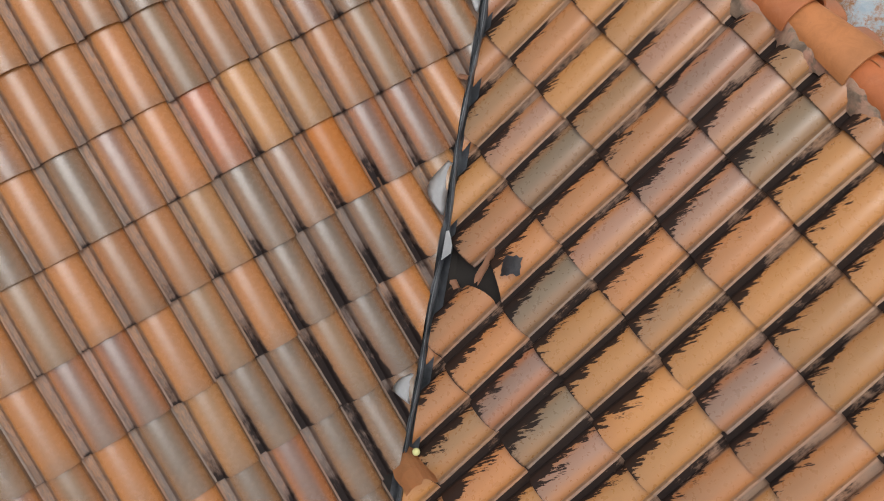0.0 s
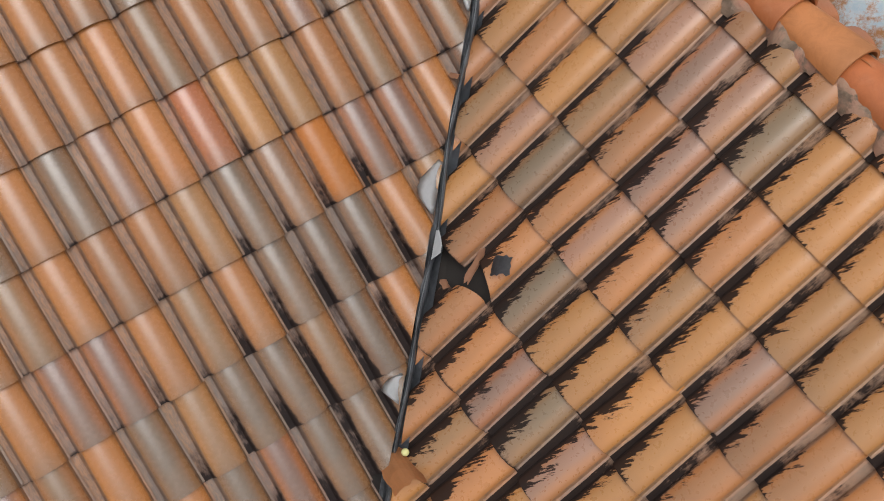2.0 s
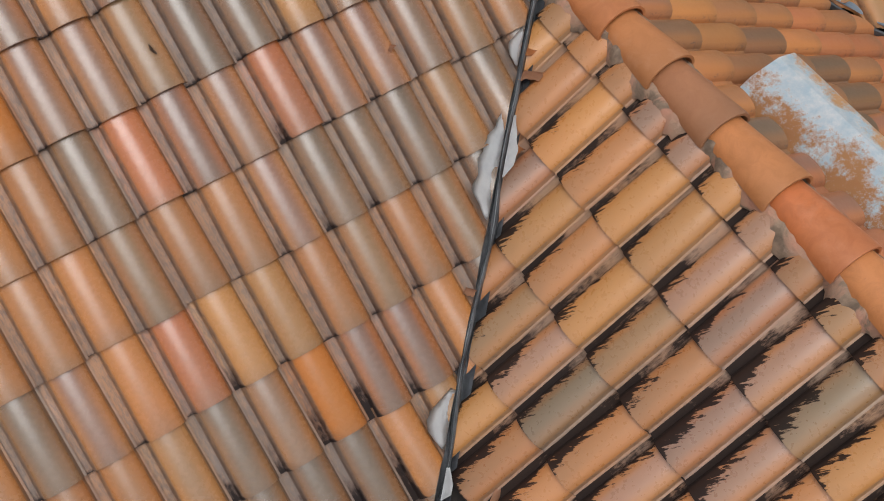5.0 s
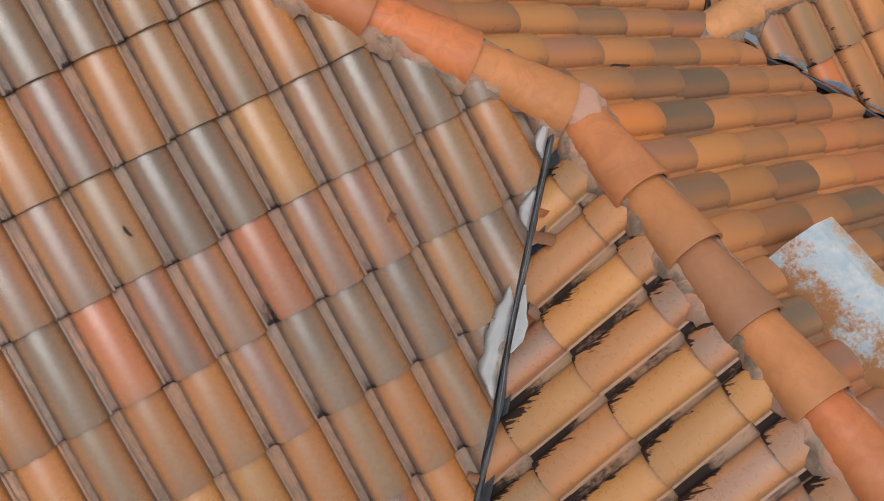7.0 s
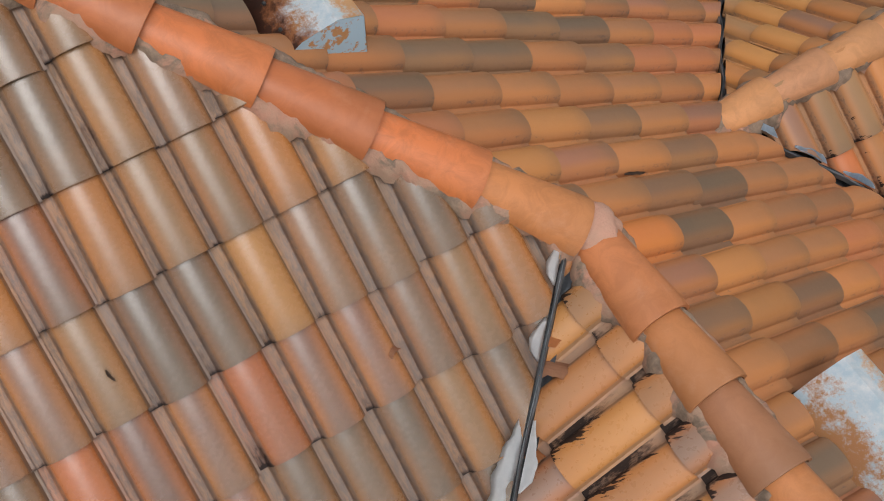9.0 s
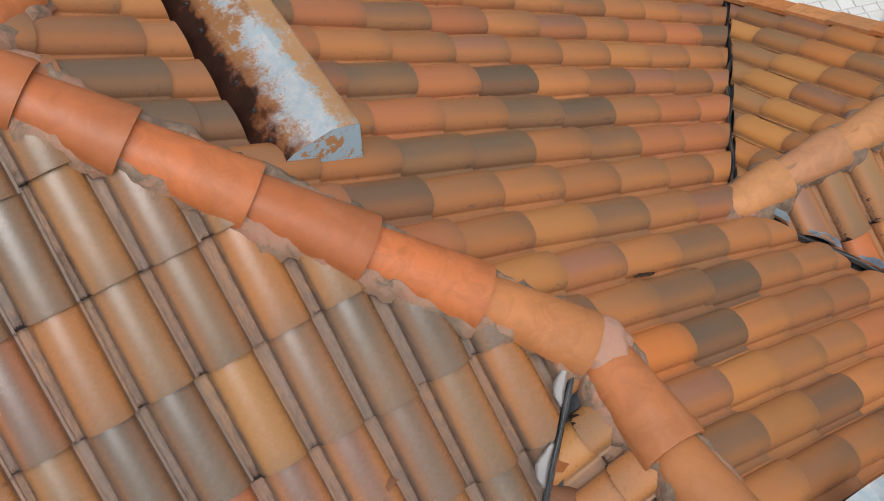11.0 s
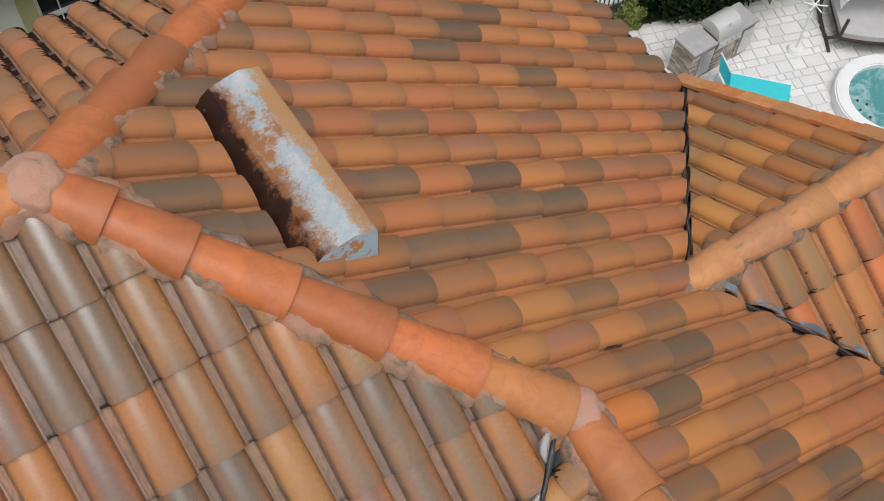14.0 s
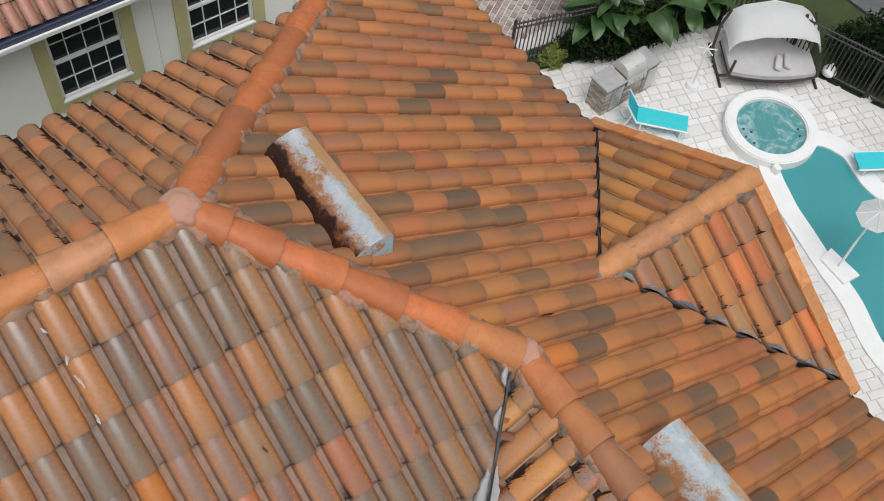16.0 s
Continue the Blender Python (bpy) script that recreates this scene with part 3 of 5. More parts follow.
# ---- ridge and hip caps with their mortar ----
def cap_mesh(length, r0, r1, material, h0=0.8):
    """A half-round cap along +x from its narrow head to its wide tail at x = length."""
    faces = []
    seg = 14
    rows = []
    for x, r, t in ((-0.05, r0, 0), (0.0, r0, 0), (length - 0.02, r1, 0), (length, r1 - 0.002, 0), (length, r1 - 0.016, 1), (-0.05, r0 - 0.016, 1)):
        rows.append([(x, -r * math.cos(math.pi * i / seg), r * h0 * math.sin(math.pi * i / seg)) for i in range(seg + 1)])
    for k in range(5):
        for i in range(seg):
            a, b = rows[k], rows[k + 1]
            u0, u1 = 0.4 + 0.5 * i / seg, 0.4 + 0.5 * (i + 1) / seg
            v0, v1 = (max(0, a[0][0]) / length, max(0, b[0][0]) / length)
            faces.append(([a[i], b[i], b[i + 1], a[i + 1]], [(u0, v0), (u0, v1), (u1, v1), (u1, v0)], k == 3))
    return mesh_of("ridge_cap", faces, material)


def line_frame(a, b):
    a, b = Vector(a), Vector(b)
    x = (b - a).normalized()
    y = Vector((0, 0, 1)).cross(x).normalized()
    z = x.cross(y)
    return Matrix(((x.x, y.x, z.x, 0), (x.y, y.y, z.y, 0), (x.z, y.z, z.z, 0), (0, 0, 0, 1)))


def ridge(name, label, a, b, joints, mats, radius=0.128, raise_=0.004, heights=None, mortar=m_mortar, edge=0.14, seed=1, taper=0.03, h0=0.82):
    """A mortar bed along a ridge or hip from a to b, with caps whose tails end at the given distances along it."""
    a, b = Vector(a), Vector(b)
    length = (b - a).length
    rot = line_frame(a, b)
    side = rot.to_3x3() @ Vector((0, 1, 0))
    way = (b - a).normalized()
    bm = bmesh.new()
    steps = int(length / 0.022)
    for sgn, zf in ((1, heights[0]), (-1, heights[1])):
        grid = []
        for i in range(steps + 1):
            c = a + way * (length * i / steps)
            n1 = noise.noise(Vector((i * 0.045, sgn * 7.0, seed * 3.1)))
            n2 = noise.noise(Vector((i * 0.21, sgn * 3.0, seed * 5.7)))
            wide = edge + 0.05 * n1 + 0.05 * n2 + 0.02 * noise.noise(Vector((i * 0.9, sgn * 2.0, seed)))
            line = []
            for k, (t, h) in enumerate(((0.0, 0.06), (0.35, 0.085), (0.6, 0.10), (0.8, 0.088), (0.93, 0.07), (1.0, 0.03))):
                off = 0.045 + (wide - 0.045) * t
                p = c + side * sgn * off
                j = noise.noise(p * 22 + Vector((seed, 0, 0))) * 0.02 + noise.noise(p * 60) * 0.008
                line.append(bm.verts.new((p.x, p.y, zf(p.x, p.y) + h + j * (0.3 + t))))
            grid.append(line)
        for i in range(steps):
            for k in range(5):
                q = (grid[i][k], grid[i + 1][k], grid[i + 1][k + 1], grid[i][k + 1])
                bm.faces.new(q if sgn < 0 else q[::-1])
    bed = tagged(link_mesh(name, bm, mortar, smooth=True), label, "ridge", kind="structure")
    prev = 0.0
    r = random.Random(seed)
    for k, t in enumerate(joints):
        me = cap_mesh(t - prev, radius - taper, radius + 0.004, mats[k % len(mats)], h0)
        ob = new("ridge_cap", me)
        ob.parent = bed
        c = a + way * prev + rot.to_3x3() @ Vector((0, 0, raise_ + (0.004 if k % 2 else 0)))
        ob.matrix_world = Matrix.Translation(c) @ rot @ pose(0, 0, 0, r.gauss(0, 1.2), -1.2, r.gauss(0, 0.5))
        prev = t
    return bed


def z_l(x, y): return P * y + ZS
def z_e(x, y): return -P * x + ZE
def z_r(x, y): return -2 * P * BX + P * x + ZS
def z_n(x, y): return -P * y + ZN
def z_gn(x, y): return RZ - P * (y - RY)
def z_gs(x, y): return RZ + P * (y - RY)


HK = math.sqrt(2 + P * P)
hip_s = ridge("hip_south", "hip of smooth orange clay caps bedded in pinkish mortar", (AX, AY, AZ), (RX, JY, JZ),
              [t * HK for t in (0.19, 0.41, 0.69, 0.97, 1.26, 1.55)], [m_cap_o, m_cap_o, m_cap_o, m_cap_o, m_cap_o, m_cap_p],
              heights=(z_e, z_l), seed=1)
low_ridge = ridge("ridge_low", "low ridge of orange and brown clay caps in weathered mortar", (RX, JY + 0.06, JZ), (RX, YS, JZ),
                  [0.53, 0.86, 1.22, 1.59, 1.97, 2.33, 2.66, 3.02, 3.38, 3.74, 4.1, 4.46], [m_cap_q, m_cap_p, m_cap_b, m_cap_p, m_cap_o, m_cap_p, m_cap_o],
                  heights=(z_e, z_r), seed=2, mortar=m_mortar)
main_ridge = ridge("ridge_main", "main ridge of peach and tan clay caps in mortar", (AX, AY, AZ), (-6, AY, AZ), [0.06 + 0.4 * i for i in range(1, 15)],
                   [m_cap_p, m_cap_k], heights=(z_l, z_n), seed=3)
hip_n = ridge("hip_north", "hip of painted orange clay caps with ragged mortar", (AX, AY, AZ), (AX + 3.9, AY + 3.9, AZ - P * 3.9), [0.1 + 0.4 * i for i in range(1, 16)],
              [m_cap_o], heights=(z_n, z_e), seed=4)
wing_ridge = ridge("ridge_wing", "wing ridge of pale tan clay caps in grey mortar", (VX - 0.1, RY, RZ), (GX, RY, RZ),
                   [0.42, 0.80, 1.18, 1.56, GX - VX + 0.1], [m_cap_t, m_cap_k, m_cap_t, m_cap_t], heights=(z_gn, z_gs), seed=5, mortar=m_mortar_g, radius=0.118)


def lump(name, label, place, r, material, seed, flat=0.75):
    bm = bmesh.new()
    bmesh.ops.create_icosphere(bm, subdivisions=4, radius=1)
    for v in bm.verts:
        k = 1 + 0.16 * noise.noise(v.co * 1.8 + Vector((seed, 0, 0))) + 0.07 * noise.noise(v.co * 6 + Vector((0, seed, 0)))
        v.co = Vector((v.co.x * r, v.co.y * r, v.co.z * r * flat)) * k
    ob = link_mesh(name, bm, material, smooth=True)
    ob.location = place
    return tagged(ob, label, "mortar", kind="structure")


lump("mortar_lump", "lump of pink mortar where three ridges meet", (AX, AY, AZ + 0.015), 0.135, m_mortar_p, 1, 0.66)
lump("mortar_lump", "lump of pink mortar where hip and low ridge meet", (RX, JY, JZ + 0.03), 0.122, m_mortar_p, 2, 0.75)

lump("mortar_lump", "lump of grey mortar closing the wing ridge", (VX - 0.08, RY, RZ + 0.0), 0.12, m_mortar_g, 3, 0.75)

# ---- valleys ----
def valley(name, label, a, b, seed, width=0.05, rib=0.016, scraps=(), metal=None):
    """An open valley: a narrow sheet-metal trough, a folded dark rib in it, and torn leaves of bright metal."""
    a, b = Vector(a), Vector(b)
    way = (b - a).normalized()
    side = Vector((0, 0, 1)).cross(way).normalized()
    n = int((b - a).length / 0.03)

    def strip(offs, height, wob, seed2):
        bm = bmesh.new()
        rows = []
        for i in range(n + 1):
            c = a + (b - a) * (i / n)
            w = wob * noise.noise(Vector((i * 0.06, 1.0, seed2)))
            fat = 1.0 if wob == 0 else 0.8 + 0.8 * noise.noise(Vector((i * 0.17, 4.0, seed2)))
            rows.append([bm.verts.new(c + side * (o * fat + w) + Vector((0, 0, h + height * noise.noise(Vector((i * 0.12, o * 20, seed2)))))) for o, h in offs])
        for i in range(n):
            for k in range(len(offs) - 1):
                bm.faces.new((rows[i][k], rows[i][k + 1], rows[i + 1][k + 1], rows[i + 1][k]))
        return bm

    bm = strip([(o * width, abs(o) * width * P * 0.7 - 0.014) for o in (-1, -0.5, 0, 0.5, 1)], 0.006, 0.0, seed)
    bmesh.ops.solidify(bm, geom=bm.faces[:], thickness=0.002)
    leaf = tagged(link_mesh(name, bm, m_flash_d, smooth=True), label, "flashing", kind="structure")
    bm = strip([(-rib, 0.03), (-rib * 0.8, 0.062), (-rib * 0.25, 0.068), (-rib * 0.12, 0.056), (rib * 0.12, 0.056), (rib * 0.25, 0.068), (rib * 0.8, 0.06), (rib, 0.028)], 0.008, 0.045, seed + 9)
    part("rib", bm, m_rib, leaf, "folded grey metal rib")
    for t, sgn, length, wide, tilt in scraps:
        bm = bmesh.new()
        rows = []
        c0 = a + way * t
        m = max(4, int(length / 0.02))
        for i in range(m + 1):
            k = i / m
            w = wide * (0.25 + 0.75 * min(1, k / 0.55) if k < 0.85 else 1 - (k - 0.85) / 0.18) * (1 + 0.3 * noise.noise(Vector((i * 0.4, t, seed))))
            row = []
            for j in range(4):
                o = sgn * (0.012 + w * j / 3)
                row.append(bm.verts.new(c0 + way * (length * k) + side * o + Vector((0, 0, 0.088 + (tilt + 0.4) * w * j / 3 + 0.006 * noise.noise(Vector((i * 0.5, j, t)))))))
            rows.append(row)
        for i in range(m):
            for j in range(3):
                bm.faces.new((rows[i][j], rows[i][j + 1], rows[i + 1][j + 1], rows[i + 1][j]))
        bmesh.ops.solidify(bm, geom=bm.faces[:], thickness=0.0015)
        part("metal_leaf", bm, metal or m_flash, leaf, "bent bright metal leaf", smooth=True)
    return leaf


m_rib = plain("grey_metal_rib", (0.05, 0.054, 0.06), (0.16, 0.17, 0.18), 7, 0.45, 0.45, 0.15, 40)
valley("valley_flashing_main", "crumpled galvanised valley flashing with a folded rib", (RX - 0.05 - VOFF / 2, JY - 0.05 + VOFF / 2, JZ - 0.01), (RX - 4.3 - VOFF / 2, JY - 4.3 + VOFF / 2, JZ - P * 4.3 + 0.02), 1,
       scraps=((0.03, -1, 0.17, 0.05, 0.5), (0.33, -1, 0.17, 0.055, 0.6), (0.68, -1, 0.52, 0.085, 0.45), (0.72, 1, 0.28, 0.045, 0.5), (1.95, -1, 0.26, 0.085, 0.5),
               (2.28, 1, 0.14, 0.05, 0.4), (2.98, -1, 0.14, 0.09, 0.5)))
valley("valley_flashing_wing_north", "galvanised valley flashing beside the wing", (VX + 0.05, RY + 0.05, RZ - 0.03), (GX, RY + GX - VX, ZE - P * GX), 2, rib=0.014)
valley("valley_flashing_wing_south", "galvanised valley flashing with bent blue-grey leaves", (VX + 0.05, RY - 0.05, RZ - 0.03), (GX, RY - GX + VX, ZE - P * GX), 3, rib=0.014,
       scraps=[(0.05 + 0.33 * i, 1, 0.22, 0.03, 0.3) for i in range(8)], metal=m_flash_b)


# ---- roof vents ----
def vent(label, x0, y0, y1, rust=True):
    """A low metal off-ridge vent: flange, sloping top, folded crest, drop face and two ends."""
    thing = empty("roof_vent", (x0, (y0 + y1) / 2, ZE - P * x0))
    sec = [(-0.14, 0.07), (0.0, -0.012), (0.10, 0.06), (0.255, 0.092), (0.355, 0.058), (0.365, 0.048), (0.365, -0.19)]
    acc = [0.0, 0.08, 0.32, 0.62, 0.93, 0.96, 1.0]
    yc = (y0 + y1) / 2
    bm = bmesh.new()
    uvl = bm.loops.layers.uv.new("UVMap")
    steps = 16
    g = []
    for i in range(steps + 1):
        y = y0 + (y1 - y0) * i / steps - yc
        g.append([bm.verts.new((x, y, z + 0.004 * noise.noise(Vector((x * 9, y * 5, 0))))) for x, z in sec])
    for i in range(steps):
        for k in range(len(sec) - 1):
            f = bm.faces.new((g[i][k], g[i][k + 1], g[i + 1][k + 1], g[i + 1][k]))
            for lp, (uu, vv) in zip(f.loops, ((acc[k], i), (acc[k + 1], i), (acc[k + 1], i + 1), (acc[k], i + 1))):
                lp[uvl].uv = (uu, vv / steps)
    bmesh.ops.solidify(bm, geom=bm.faces[:], thickness=0.004)
    part("hood", bm, m_vent if rust else m_vent_w, thing, "rust-stained orange hood with bleached paint")
    for y in (y0 - yc + 0.002, y1 - yc - 0.012):
        bm = bmesh.new()
        lo = [(x, z - 0.005) for x, z in sec[1:]] + [(0.36, -0.30), (0.0, -0.02)]
        a = [bm.verts.new((x, y, z)) for x, z in lo]
        b = [bm.verts.new((x, y + 0.01, z)) for x, z in lo]
        bm.faces.new(a)
        bm.faces.new(b[::-1])
        for i in range(len(lo)):
            bm.faces.new((a[i], b[i], b[(i + 1) % len(lo)], a[(i + 1) % len(lo)]))
        bmesh.ops.recalc_face_normals(bm, faces=bm.faces)
        part("end_panel", bm, m_blue, thing, "pale blue peeling end panel")
    r = random.Random(5)
    for i in range(7 if rust else 0):
        bm = bmesh.new()
        bmesh.ops.create_uvsphere(bm, u_segments=8, v_segments=5, radius=0.009)
        ob = part("screw", bm, m_black, thing, "rusted screw head")
        ob.location = (0.02 + r.uniform(0, 0.06), (y0 - yc) + (y1 - y0) * (i + 0.6) / 7.4, 0.07)
    return tagged(thing, label, "roof vent", group="roof vents")


vent("rusty orange metal roof vent with bleached blue-white paint", *VENTS[0])
vent("orange metal roof vent with bleached white paint beside the low ridge", *VENTS[1], False)


# ---- broken and loose pieces ----
def shard(name, label, place, length, width, turn_, material, seed, bend=0.35, category="tile piece"):
    """A broken piece of tile: a curved plate with ragged edges."""
    r = random.Random(seed)
    bm = bmesh.new()
    nu, nv = 7, 6
    g = []
    for i in range(nu + 1):
        row = []
        for j in range(nv + 1):
            u, v = i / nu - 0.5, j / nv - 0.5
            if i in (0, nu):
                u += r.uniform(-0.07, 0.07)
            if j in (0, nv):
                v += r.uniform(-0.07, 0.07)
            row.append(bm.verts.new((u * width, v * length, bend * width * (0.25 - u * u) * 2)))
        g.append(row)
    for i in range(nu):
        for j in range(nv):
            bm.faces.new((g[i][j], g[i + 1][j], g[i + 1][j + 1], g[i][j + 1]))
    bmesh.ops.solidify(bm, geom=bm.faces[:], thickness=-0.012)
    bmesh.ops.recalc_face_normals(bm, faces=bm.faces)
    ob = link_mesh(name, bm, material, smooth=False)
    ob.matrix_world = Matrix.Translation(place) @ pose(0, 0, 0, *turn_)
    return tagged(ob, label, category)


m_chip = plain("bare_clay_break", (0.40, 0.19, 0.10), (0.48, 0.25, 0.15), 12, 0.85, 0, 0.3, 90)
m_burnt = plain("blackened_tile", (0.05, 0.05, 0.055), (0.11, 0.105, 0.11), 14, 0.6, 0, 0.3, 90)
shard("tile_shard", "blackened broken tile piece lying over a hole", (0.133, -3.317, -1.785), 0.095, 0.10, (10, -25, -50), m_burnt, 1)
shard("tile_shard", "orange broken tile sliver at the hole's edge", (0.062, -3.203, -1.877), 0.20, 0.035, (0, 28, -60), m_chip, 2)
shard("tile_shard", "small reddish tile crumb in the hole", (-0.08, -3.163, -1.97), 0.05, 0.04, (0, 20, -10), m_chip, 3)
shard("loose_tile", "loose tan tile piece lying across the valley", (-0.70, -3.715, -2.305), 0.24, 0.16, (-24, 12, -12), m_cap_t, 4, 0.5)
shard("tile_shard", "pinkish split tile piece beside the valley", (1.192, -1.837, -1.153), 0.10, 0.11, (-10, 28, 35), m_chip, 5)
shard("tile_shard", "tan tile offcut wedged beside the valley", (1.252, -1.72, -1.124), 0.11, 0.13, (-8, 28, 20), m_cap_p, 6)
shard("tile_shard", "small orange tile offcut beside the valley", (0.966, -2.053, -1.293), 0.06, 0.07, (-10, 20, 10), m_cap_p, 7)
shard("tile_shard", "red-brown tile crumb caught in the valley", (0.47, -2.434, -1.534), 0.05, 0.06, (0, 30, 40), m_chip, 8)
shard("tile_shard", "orange tile chip by a broken corner", (0.647, -1.536, -0.916), 0.05, 0.05, (-30, 0, 20), m_chip, 9)
bm = bmesh.new()
bmesh.ops.create_icosphere(bm, subdivisions=3, radius=0.019)
ob = link_mesh("yellow_ball", bm, plain("pale_yellow_rubber", (0.70, 0.68, 0.30), (0.62, 0.60, 0.26), 8, 0.6), smooth=True)
ob.location = (-0.638, -3.655, -2.285)
tagged(ob, "small pale yellow ball resting in the valley", "ball")


# ---- small litter on the tiles ----
m_lime = plain("chalky_white_splash", (0.78, 0.77, 0.74), (0.66, 0.64, 0.60), 30, 0.9)
m_twig = plain("dry_dark_litter", (0.05, 0.03, 0.02), (0.12, 0.07, 0.045), 30, 0.9)


def on_slope(d, z0, x, y, h):
    """A pose on a slope at (x, y), h over its deck, with x along the eave and y down the slope."""
    un, dn, nn = slope_frame(d, z0)
    o = Vector((x, y, z0 - P * (d[0] * x + d[1] * y))) + nn * h
    return Matrix(((un.x, dn.x, nn.x, o.x), (un.y, dn.y, nn.y, o.y), (un.z, dn.z, nn.z, o.z), (0, 0, 0, 1)))


def scrap(name, label, m, length, wide, material, category, seed, thick=0.002):
    """A thin ragged fleck or runnel lying on a tile."""
    r = random.Random(seed)
    bm = bmesh.new()
    n = 9
    rows = []
    for i in range(n + 1):
        t = i / n
        w = wide * (math.sin(math.pi * min(1.0, 0.05 + 0.93 * t)) ** 0.6) * r.uniform(0.55, 1.15)
        off = wide * 0.15 * math.sin(t * 5 + seed)
        rows.append([bm.verts.new((off + w * k, length * (t - 0.5), thick * (1 - abs(k)))) for k in (-0.5, 0, 0.5)])
    for i in range(n):
        for k in range(2):
            bm.faces.new((rows[i][k], rows[i][k + 1], rows[i + 1][k + 1], rows[i + 1][k]))
    bmesh.ops.solidify(bm, geom=bm.faces[:], thickness=thick)
    bmesh.ops.recalc_face_normals(bm, faces=bm.faces)
    ob = link_mesh(name, bm, material)
    ob.matrix_world = m
    return tagged(ob, label, category)


SOUTH, EAST, WING_S = ((0, -1), ZS), ((1, 0), ZE), ((0, -1), RZ - P * RY)
for k, (x, y, h, turn_, length) in enumerate(((-0.985, -0.42, 0.076, 12, 0.10), (-0.99, -0.30, 0.075, -15, 0.06), (-1.0, -0.62, 0.077, 5, 0.07), (-1.02, -0.13, 0.075, 25, 0.05))):
    scrap("bird_dropping", "chalky white bird dropping run down a tile", on_slope(*SOUTH, x, y, h) @ pose(0, 0, 0, 0, 0, turn_), length, 0.018, m_lime, "bird dropping", 40 + k)
for k, (x, y, h, turn_, length, wide) in enumerate(((2.02, -1.235, 0.03, 2, 0.16, 0.022), (2.75, -0.47, 0.022, -3, 0.20, 0.02))):
    scrap("leaf_litter", "dry dark litter caught in a tile pan", on_slope(*EAST, x, y, h) @ pose(0, 0, 0, 0, 0, turn_), length, wide, m_twig, "leaf litter", 60 + k, 0.006)
scrap("tile_crack", "dark wedge-shaped break in a brown tile", on_slope(*SOUTH, -0.255, -1.165, 0.076) @ pose(0, 0, 0, 0, 0, 12), 0.05, 0.014, m_twig, "tile break", 81)


# ---- gable of the wing ----
def rake(name, sgn):
    """The barge board and its row of rake tiles along one edge of the gable."""
    y1 = RY + sgn * (GX - VX + 0.02)
    z0, z1 = RZ, ZE - P * GX
    bm = bmesh.new()
    a, b = Vector((GX - 0.03, RY, z0 + 0.075)), Vector((GX - 0.03, y1, z1 + 0.075))
    for dx, dz in ((0, 0),):
        vs = []
        for p in (a, b):
            vs.append([bm.verts.new(p + Vector((x, 0, z))) for x, z in ((-0.05, 0), (0.05, 0), (0.05, -0.22), (0.02, -0.22), (0.02, -0.03), (-0.05, -0.03))])
        for k in range(6):
            bm.faces.new((vs[0][k], vs[0][(k + 1) % 6], vs[1][(k + 1) % 6], vs[1][k]))
        bm.faces.new(vs[0])
        bm.faces.new(vs[1][::-1])
    bmesh.ops.recalc_face_normals(bm, faces=bm.faces)
    board = tagged(link_mesh(name, bm, m_fascia), "terracotta barge board capped with rake tiles", "barge board", kind="structure")
    n = int((b - a).length / 0.36)
    for i in range(n):
        bm = bmesh.new()
        p, q = a.lerp(b, i / n), a.lerp(b, (i + 1) / n + 0.02)
        lift = Vector((0, 0, 0.012))
        rows = []
        for c, up in ((p, 0.0), (q, 0.014)):
            rows.append([bm.verts.new(c + lift + Vector((x, 0, z + up))) for x, z in ((-0.075, -0.02), (-0.07, 0.012), (0.055, 0.012), (0.066, 0.0), (0.066, -0.12), (0.055, -0.12), (0.052, -0.004), (-0.06, -0.004))])
        for k in range(8):
            bm.faces.new((rows[0][k], rows[0][(k + 1) % 8], rows[1][(k + 1) % 8], rows[1][k]))
        bm.faces.new(rows[0])
        bm.faces.new(rows[1][::-1])
        bmesh.ops.recalc_face_normals(bm, faces=bm.faces)
        part("rake_tile", bm, (m_cap_t, m_cap_p, m_cap_t)[i % 3], board)
    return board


rake("rake_north", 1)
rake("rake_south", -1)

m_stucco = plain("cream_stucco", (0.70, 0.66, 0.56), (0.64, 0.60, 0.50), 3, 0.9, 0, 0.3, 120, 0.004)
# walls below the roof
bm = bmesh.new()
prism(bm, [(GX - 0.3, YS + 0.3), (GX - 0.1, YS + 0.3), (GX - 0.1, YN), (GX - 0.3, YN)], GROUND, ZE - P * GX - 0.1)
tagged(link_mesh("wall_east", bm, m_stucco), "cream stucco house wall below the eave", "wall", kind="structure")
bm = bmesh.new()
vs = [bm.verts.new((GX - 0.09, y, z)) for y, z in ((RY - GX + VX + 0.1, ZE - P * GX - 0.1), (RY + GX - VX - 0.1, ZE - P * GX - 0.1), (RY, RZ - 0.1))]
f = bm.faces.new(vs)
ext = bmesh.ops.extrude_face_region(bm, geom=[f])
for v in ext["geom"]:
    if isinstance(v, bmesh.types.BMVert):
        v.co.x -= 0.15
bmesh.ops.recalc_face_normals(bm, faces=bm.faces)
tagged(link_mesh("wall_gable", bm, m_stucco), "cream stucco gable wall of the wing", "wall", kind="structure")
bm = bmesh.new()
prism(bm, [(-6, NY - 0.35), (NY, NY - 0.35), (NY, NY - 0.15), (-6, NY - 0.15)], GROUND, ZN - P * NY - 0.1)
tagged(link_mesh("wall_north", bm, m_stucco), "cream stucco house wall below the eave", "wall", kind="structure")
bm = bmesh.new()
prism(bm, [(-5.8, -5.5), (-5.6, -5.5), (-5.6, NY - 0.35), (-5.8, NY - 0.35)], GROUND, -3.9)
